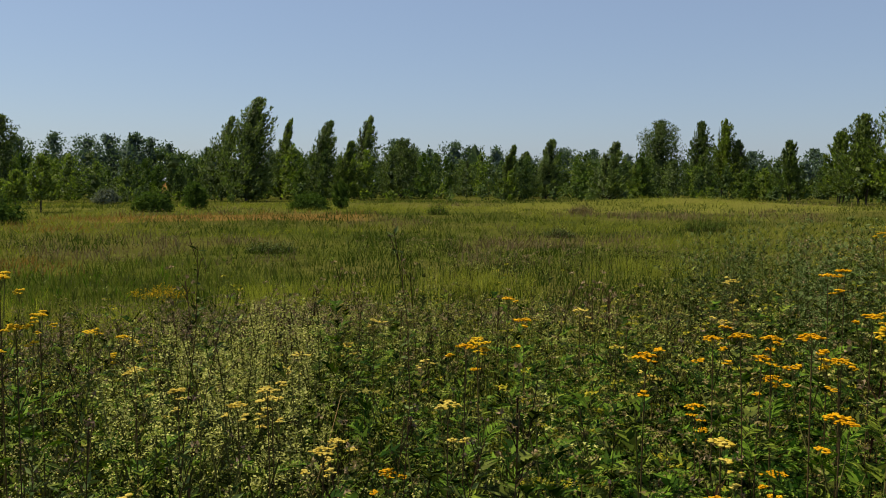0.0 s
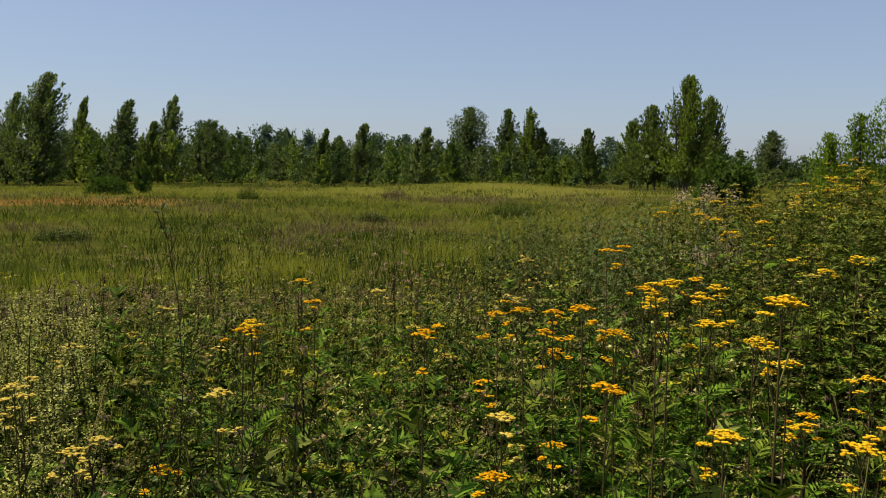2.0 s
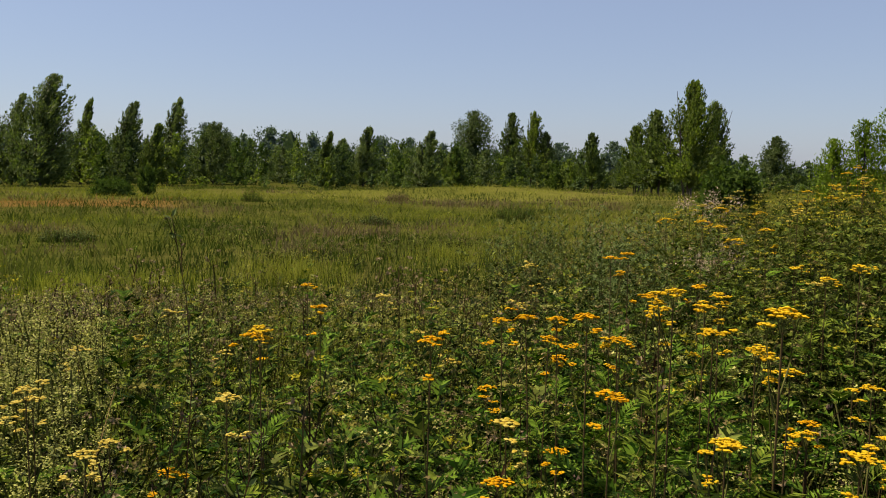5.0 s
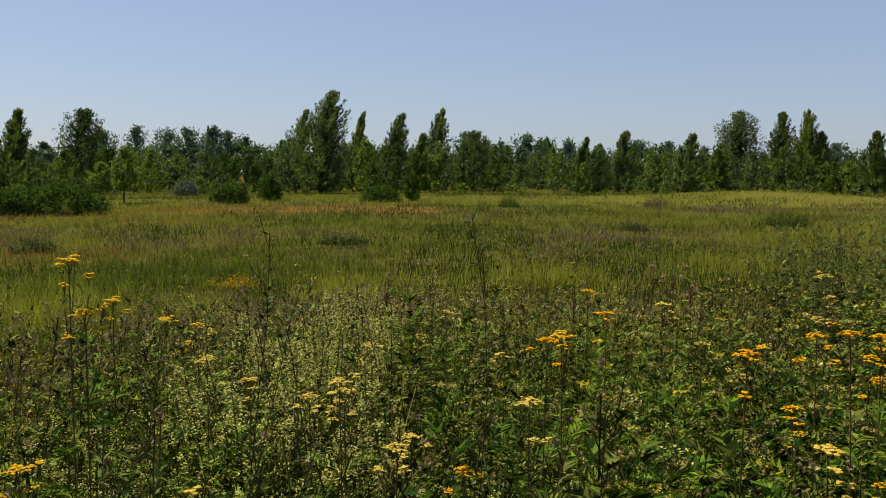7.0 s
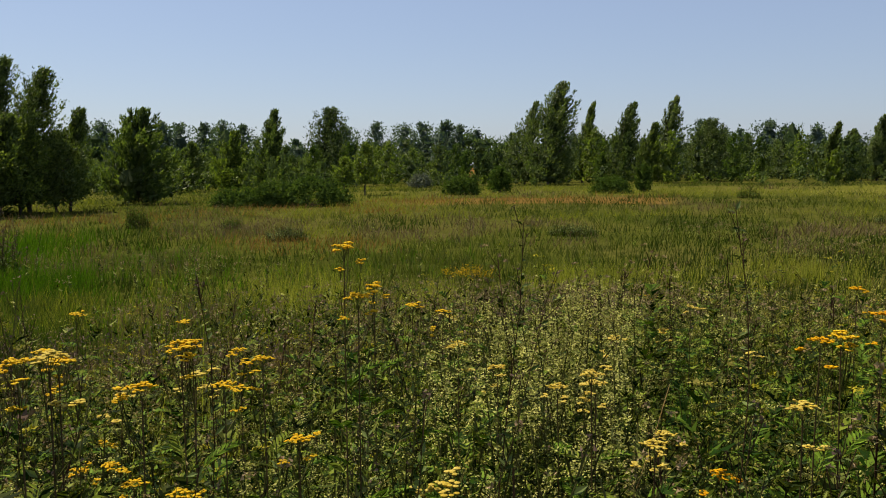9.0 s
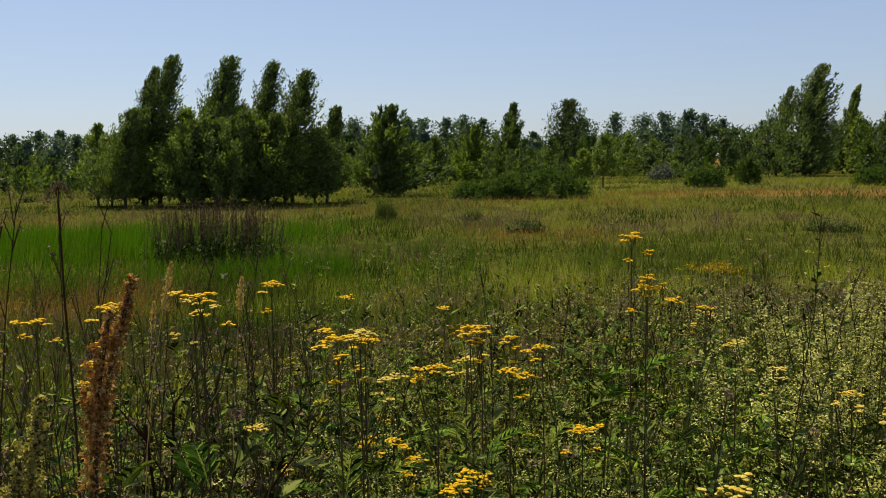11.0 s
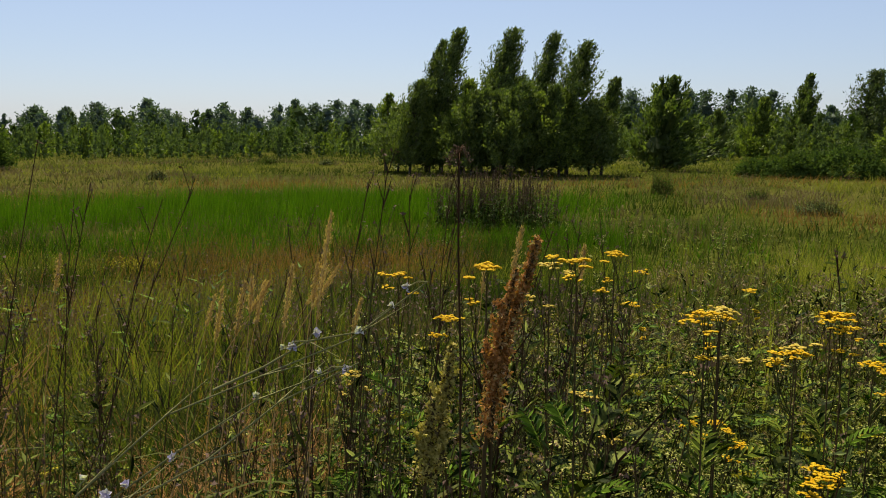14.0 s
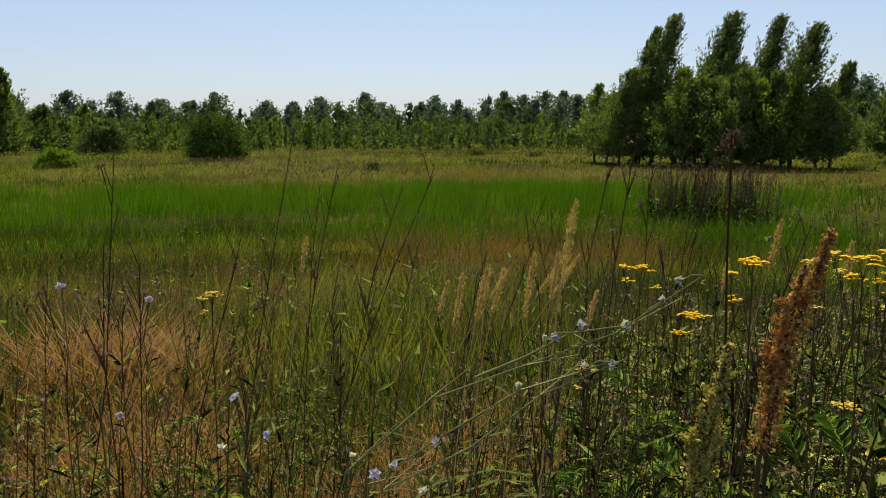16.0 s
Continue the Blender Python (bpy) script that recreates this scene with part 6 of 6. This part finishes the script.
# ---- dry stalks and plume grass ----
DRY_STEMS = (
    (-2.18, 0.66, 1.59, -0.03, -0.18), (-2.13, 0.30, 1.59, -0.00, -0.12), (-2.39, 0.82, 1.54, -0.05, -0.19), (-2.17, 0.99, 1.53, -0.12, -0.36),
    (-2.06, 1.51, 1.50, -0.08, -0.11), (-2.27, 0.95, 1.50, -0.07, -0.22), (-1.89, 0.27, 1.44, 0.00, 0.01), (-1.97, 0.33, 1.39, -0.00, -0.09),
    (-2.20, 0.55, 1.40, -0.02, -0.17), (-1.78, 1.27, 1.59, -0.04, -0.07), (-1.91, 1.53, 1.53, -0.08, -0.12), (-1.94, 1.32, 1.55, -0.03, -0.05),
    (-0.59, 2.52, 1.51, -0.10, -0.03), (-0.09, 2.59, 1.54, -0.00, -0.00), (-1.22, 2.04, 1.42, -0.01, -0.00), (-1.92, 1.12, 1.39, -0.08, -0.16),
    (-2.12, 1.10, 1.34, -0.04, -0.09), (-2.57, 0.82, 1.49, -0.02, -0.09), (-1.86, 1.52, 1.51, -0.06, -0.08),
)
STRAW_STALKS = (
    (1.38, 1.66, 1.48, -0.12, 0.11), (1.34, 1.62, 1.41, -0.13, 0.12), (-0.24, 2.64, 1.09, -0.31, -0.04),
)
PLUMES = (
    (-1.75, 1.11, 1.48, 0.20), (-1.91, 0.95, 1.34, 0.11), (-1.88, 1.03, 1.35, 0.09), (-1.80, 1.16, 1.38, 0.09),
    (-1.73, 1.02, 1.40, 0.12), (-1.70, 1.09, 1.50, 0.16), (-1.77, 0.94, 1.37, 0.10), (-1.78, 1.10, 1.39, 0.08),
    (-1.81, 1.01, 1.36, 0.06), (-2.04, 1.07, 1.33, 0.08), (-2.53, 0.77, 1.35, 0.09), (-1.57, 1.46, 1.46, 0.09),
    (-1.55, 1.62, 1.41, 0.07), (-2.20, 1.35, 1.30, 0.09), (-2.35, 1.10, 1.24, 0.08), (-1.95, 1.30, 1.27, 0.08), (-2.05, 1.75, 1.30, 0.08),
)
RUST_UMBEL = (
    (-1.227, 1.039, 1.630), (-1.228, 1.038, 1.563), (-1.227, 1.039, 1.473), (-1.225, 1.042, 1.358),
)


def dry_stalk(x, y, h, lx, ly, rng, mat, label, head=True):
    """A thin dead stalk whose tip stands at x, y; it leans from its foot."""
    fx, fy = x + lx * h * 0.8, y + ly * h * 0.8
    g = float(ground(fx, fy))
    root = tagged(new("dry_stalk"), label, "dry stem", "dry stalks in the meadow")
    root.location = (fx, fy, g)
    u = np.linspace(0, 1, 8)
    top = np.array([x - fx, y - fy, h + float(ground(x, y)) - g])
    line = top * u[:, None] ** np.array([1.25, 1.25, 1.0])
    line[1:-1, :2] += np.cumsum(rng.normal(0, 0.009, (6, 2)), 0)
    line[0, 2] = -0.03
    s = Shape(mat)
    tube(s, line, np.linspace(0.0022, 0.0010, 8), mat, 5)
    stem = part("stem", s, root)
    if x > -1.3 and head:
        tufts = Shape(NETTLE)
        k = rng.uniform(0.35, 1.0, 46)
        p = np.stack([np.interp(k, u, line[:, j]) for j in range(3)], 1)
        leaves(tufts, p, rng.normal(size=(46, 3)) * np.array([1, 1, 0.4]) + [0, 0, 0.5], rng.normal(size=(46, 3)) * 0.5 + [0, 0, 1], rng.uniform(0.02, 0.048, 46) * (1.25 - 0.6 * k), 0.011, NETTLE)
        tagged(part("leaf_tuft", tufts, stem), kind="stuff")
    if h < 1.36:
        green = Shape(HERB_GREY)
        k = rng.uniform(0.12, 0.9, 16)
        p = np.stack([np.interp(k, u, line[:, j]) for j in range(3)], 1)
        leaves(green, p, rng.normal(size=(16, 3)) * np.array([1, 1, 0.3]) + [0, 0, 0.7], rng.normal(size=(16, 3)) * 0.4 + [0, 0, 1], rng.uniform(0.025, 0.07, 16), 0.011, HERB_GREY)
        tagged(part("leaf_tuft", green, stem), kind="stuff")
    if head:
        twigs, seeds = Shape(mat), Shape(SEED_BROWN)
        for i in range(9):
            k = rng.uniform(0.55, 1.0)
            p = np.array([np.interp(k, u, line[:, j]) for j in range(3)])
            a = rng.uniform(0, 6.28)
            q = p + np.array([math.cos(a) * 0.35, math.sin(a) * 0.35, 1.0]) * rng.uniform(0.03, 0.09)
            tube(twigs, [p, q], 0.0011, mat, 3)
            bits(seeds, q + rng.normal(0, 0.005, (4, 3)), 0.0045, SEED_BROWN, rng)
        tagged(part("twig_tuft", twigs, stem), kind="stuff")
        tagged(part("seed_tuft", seeds, stem), kind="stuff")


def plume_grass(x, y, h, length, rng, arched=False):
    g = float(ground(x, y))
    root = tagged(new("plume_grass"), "wood small-reed grass with straw-coloured plume", "grass", "plume grasses")
    root.location = (x, y, g)
    bend = np.array([0.07, 0.15, 0]) * (1.6 if arched else rng.uniform(0.2, 0.8))
    u = np.linspace(0, 1, 9)[:, None]
    line = np.array([0, 0, h]) * u + bend * (u ** 4 - 1)
    line[0, 2] = -0.03
    culm, plume, blade = Shape(TAN), Shape(TAN), Shape(GRASS)
    tube(culm, line, np.linspace(0.0024, 0.0008, 9), TAN, 4)
    n = 420
    k = rng.uniform(0, 1, n)
    z = h - length * (1 - k)
    c = np.stack([np.interp(z, line[:, 2], line[:, j]) for j in range(3)], 1)
    c += rng.normal(size=(n, 3)) * (0.0030 * np.sin(np.pi * np.clip(0.08 + 0.9 * k, 0, 1)) ** 0.7 + 0.0006)[:, None]
    d = np.array([0.15, 0.35, 1.0]) + rng.normal(size=(n, 3)) * 0.28
    leaves(plume, c, d, rng.normal(size=(n, 3)), rng.uniform(0.005, 0.010, n), 0.0016, TAN)
    stalk = part("culm", culm, root)
    part("plume", plume, stalk)
    for i in range(3):
        a = i * 2.1 + rng.uniform(0, 1)
        line2 = curve((0, 0, 0.2 * h * (i + 1)), (math.cos(a), math.sin(a), 1.4), 0.3, (math.cos(a) * 0.3, math.sin(a) * 0.3, -0.6), 4)
        side = np.array([-math.sin(a), math.cos(a), 0]) * 0.004
        pts = np.concatenate([line2 - side, line2 + side])
        blade.add(pts, [[j, j + 1, j + 5, j + 4] for j in range(3)], GRASS)
    part("blades", blade, root)


def stalks():
    rng = np.random.default_rng(71)
    for x, y, h, lx, ly in DRY_STEMS:
        dry_stalk(x, y, h, lx, ly, rng, STEM_DARK, "thin dark dry stalk with small seed heads")
    for x, y, h, lx, ly in STRAW_STALKS:
        dry_stalk(x, y, h, lx, ly, rng, TAN, "bent straw-coloured dry stalk", False)
    for i in range(190):
        az = rng.uniform(36, 98) if i < 160 else rng.uniform(-15, 36)
        r = math.sqrt(rng.uniform(1.45 ** 2, 3.3 ** 2))
        x, y = -math.sin(radians(az)) * r, math.cos(radians(az)) * r
        dry_stalk(x, y, rng.uniform(0.75, 1.32), rng.normal(-0.10, 0.12), rng.normal(-0.05, 0.12), rng, (STEM_DARK, STEM, STEM_BROWN, STEM)[i % 4], "thin dark dry stalk with small seed heads")
    for i in range(70):
        az = rng.uniform(50, 98)
        r = math.sqrt(rng.uniform(1.4 ** 2, 2.9 ** 2))
        x, y = -math.sin(radians(az)) * r, math.cos(radians(az)) * r
        dry_stalk(x, y, rng.uniform(0.6, 1.12), rng.normal(-0.10, 0.16), rng.normal(-0.05, 0.16), rng, (STEM, STEM_BROWN, STEM)[i % 3], "thin brown stalk with few leaves in withered grass", False)
    for i in range(46):
        az = rng.uniform(40, 62)
        r = math.sqrt(rng.uniform(1.6 ** 2, 3.2 ** 2))
        x, y = -math.sin(radians(az)) * r, math.cos(radians(az)) * r
        dry_stalk(x, y, rng.uniform(1.18, 1.44), rng.normal(-0.06, 0.08), rng.normal(-0.05, 0.08), rng, (STEM_BROWN, STEM, STEM_DARK)[i % 3], "tall thin brown stalk with small seed heads")
    for i, (x, y, h, length) in enumerate(PLUMES):
        plume_grass(x, y, h, length, rng, i % 5 == 3)
    root = tagged(new("dry_umbel"), "tall dead stalk with drooping brown umbel", "dry stem")
    line = to_ground(RUST_UMBEL)
    root.location = line[0]
    s, heads = Shape(STEM_DARK), Shape(SEED_BROWN)
    tube(s, line - line[0], np.linspace(0.0028, 0.0015, 12), STEM_DARK, 5)
    tip = line[-1] - line[0]
    for i in range(12):
        a = i * 0.52
        q = tip + np.array([math.cos(a) * 0.014, math.sin(a) * 0.014, rng.uniform(-0.022, 0.006)])
        tube(s, [tip - [0, 0, 0.012], tip * 0.5 + q * 0.5 + [0, 0, 0.006], q], 0.0006, STEM_DARK, 3)
        bits(heads, q + rng.normal(0, 0.003, (16, 3)), 0.0018, SEED_BROWN, rng)
    part("stem", s, root)
    part("umbel", heads, root)


stalks()


# ---- clumps in the lower field ----
def weed_clump(name, x, y, high, wide, label, seed, leaf_mat, top):
    """A loose stand of upright leafy stalks, tallest in the middle."""
    rng = np.random.default_rng(seed)
    root = tagged(new(name), label, "weed", "weed clumps in the field")
    root.location = (x, y, float(ground(x, y)))
    n = int(60 + 70 * wide)
    a, q = rng.uniform(0, 6.28, n), np.sqrt(rng.uniform(0, 1, n))
    px, py = np.cos(a) * q * wide / 2, np.sin(a) * q * wide / 2
    tall = high * (1.15 - 0.6 * q ** 2) * rng.uniform(0.6, 1.2, n)
    s = Shape()
    for v in range(3):
        pick = np.arange(n) % 3 == v
        m = pick.sum()
        s.lay(sprig(690 + v, leaf_mat, top, 1.0, 9), px[pick], py[pick], np.zeros(m), rng.uniform(0, 6.28, m), 1.3, rng.normal(0, 0.12, (m, 2)), tall[pick])
    part("foliage", s, root)


for i, (x, y, h, w) in enumerate(BUSH_OLIVE):
    weed_clump("weed_clump", x, y, h * 1.1, w * 1.15, "low olive green weed clump in the grass", 680 + i, NETTLE if i % 2 else BUSH_LEAF, BUD)
for i, (x, y, h, w) in enumerate(BUSH_BROWN):
    weed_clump("dry_weed_clump", x, y, h, w * 1.2, "low brownish dry weed clump in the grass", 700 + i, MAUVE_GRASS, SEED_BROWN)
DARK_CLUMP = (
    (-19.38, 16.03, 1.85, 3.21),
)
YELLOW_WEEDS = (
    (-6.44, 18.25, 0.30), (-6.15, 18.01, 0.43), (-6.00, 18.18, 0.49), (-5.79, 18.27, 0.47),
    (-5.53, 18.03, 0.43), (-5.72, 17.70, 0.43), (-1.79, 15.55, 0.36), (-16.11, 4.61, 0.38),
    (-15.68, 4.71, 0.51), (-15.96, 5.00, 0.33), (-15.76, 4.31, 0.41), (-15.22, 4.52, 0.51),
    (-15.43, 4.83, 0.31),
)
PALE_WEEDS = (
    (4.04, 7.40, 1.56, 0.18), (2.92, 5.16, 0.87, 0.15), (3.98, 4.36, 0.89, 0.11),
)


def field_clumps():
    rng = np.random.default_rng(81)
    x, y, h, w = DARK_CLUMP[0]
    root = tagged(new("dock_clump"), "dense clump of dark brown dry dock stalks", "weed")
    root.location = (x, y, float(ground(x, y)))
    stems, seeds, foliage = Shape(STEM_BROWN), Shape(SEED_BROWN), Shape(NETTLE)
    across = np.array([0.62, 0.78])
    for i in range(230):
        side = rng.uniform(-0.5, 0.5)
        c = across * side * w + rng.normal(0, 0.28, 2)
        k = h * rng.uniform(0.55, 1.08) * (1.04 - 1.1 * side * side)
        line = curve((c[0], c[1], -0.05), (rng.normal(0, 0.1), rng.normal(0, 0.1), 1), k, (0.03, 0.02, 0), 4)
        tube(stems, line, 0.006, STEM_BROWN, 3)
        m = 30
        v = rng.uniform(0.5, 1.0, m)
        p = np.stack([np.interp(v * 3, np.arange(4), line[:, j]) for j in range(3)], 1) + rng.normal(0, 0.022, (m, 3))
        bits(seeds, p, 0.021, SEED_BROWN, rng)
        v = rng.uniform(0.02, 0.5, 7)
        p = np.stack([np.interp(v * 3, np.arange(4), line[:, j]) for j in range(3)], 1)
        leaves(foliage, p, rng.normal(size=(7, 3)) + [0, 0, 0.6], rng.normal(size=(7, 3)) * 0.4 + [0, 0, 1], 0.22, 0.055, NETTLE)
    part("stalk_mass", stems, root)
    tagged(part("seed_tuft", seeds, root), kind="stuff")
    part("leaves", foliage, root)
    for x, y, h in YELLOW_WEEDS:
        root = tagged(new("yellow_weed"), "low weed covered in yellow blossom", "flower", "yellow weeds in the field")
        root.location = (x, y, float(ground(x, y)))
        h = max(h, 0.45)
        stems, bloom = Shape(STEM), Shape(YELLOW if x > -10 else BUD_YELLOW)
        for i in range(9):
            line = curve((rng.normal(0, 0.07), rng.normal(0, 0.07), -0.03), (rng.normal(0, 0.2), rng.normal(0, 0.2), 1), h * rng.uniform(0.7, 1), (0, 0, 0), 3)
            tube(stems, line, 0.004, STEM, 3)
            bits(bloom, line[-1] + rng.normal(0, 0.045, (14, 3)), 0.014, YELLOW if x > -10 else BUD_YELLOW, rng)
        tagged(part("stem_mass", stems, root), kind="stuff")
        tagged(part("blossom", bloom, root), kind="stuff")
    for x, y, h, w in PALE_WEEDS:
        root = tagged(new("withered_weed"), "withered pinkish-buff weed among green herbs", "weed", "withered weeds")
        root.location = (x, y, float(ground(x, y)))
        h = h * 1.13
        stems, fluff = Shape(STEM_DARK), Shape(WITHER)
        for i in range(16):
            line = curve((rng.normal(0, 0.03), rng.normal(0, 0.03), -0.03), (rng.normal(0, 0.12), rng.normal(0, 0.12), 1), h * rng.uniform(0.8, 1.0), (0, 0, 0), 3)
            tube(stems, line, 0.003, STEM_DARK, 3)
            bits(fluff, line[-1] + rng.normal(0, 0.034, (52, 3)) - [0, 0, 0.05], 0.009, WITHER, rng)
        tagged(part("stem_mass", stems, root), kind="stuff")
        tagged(part("seed_fluff", fluff, root), kind="stuff")


field_clumps()
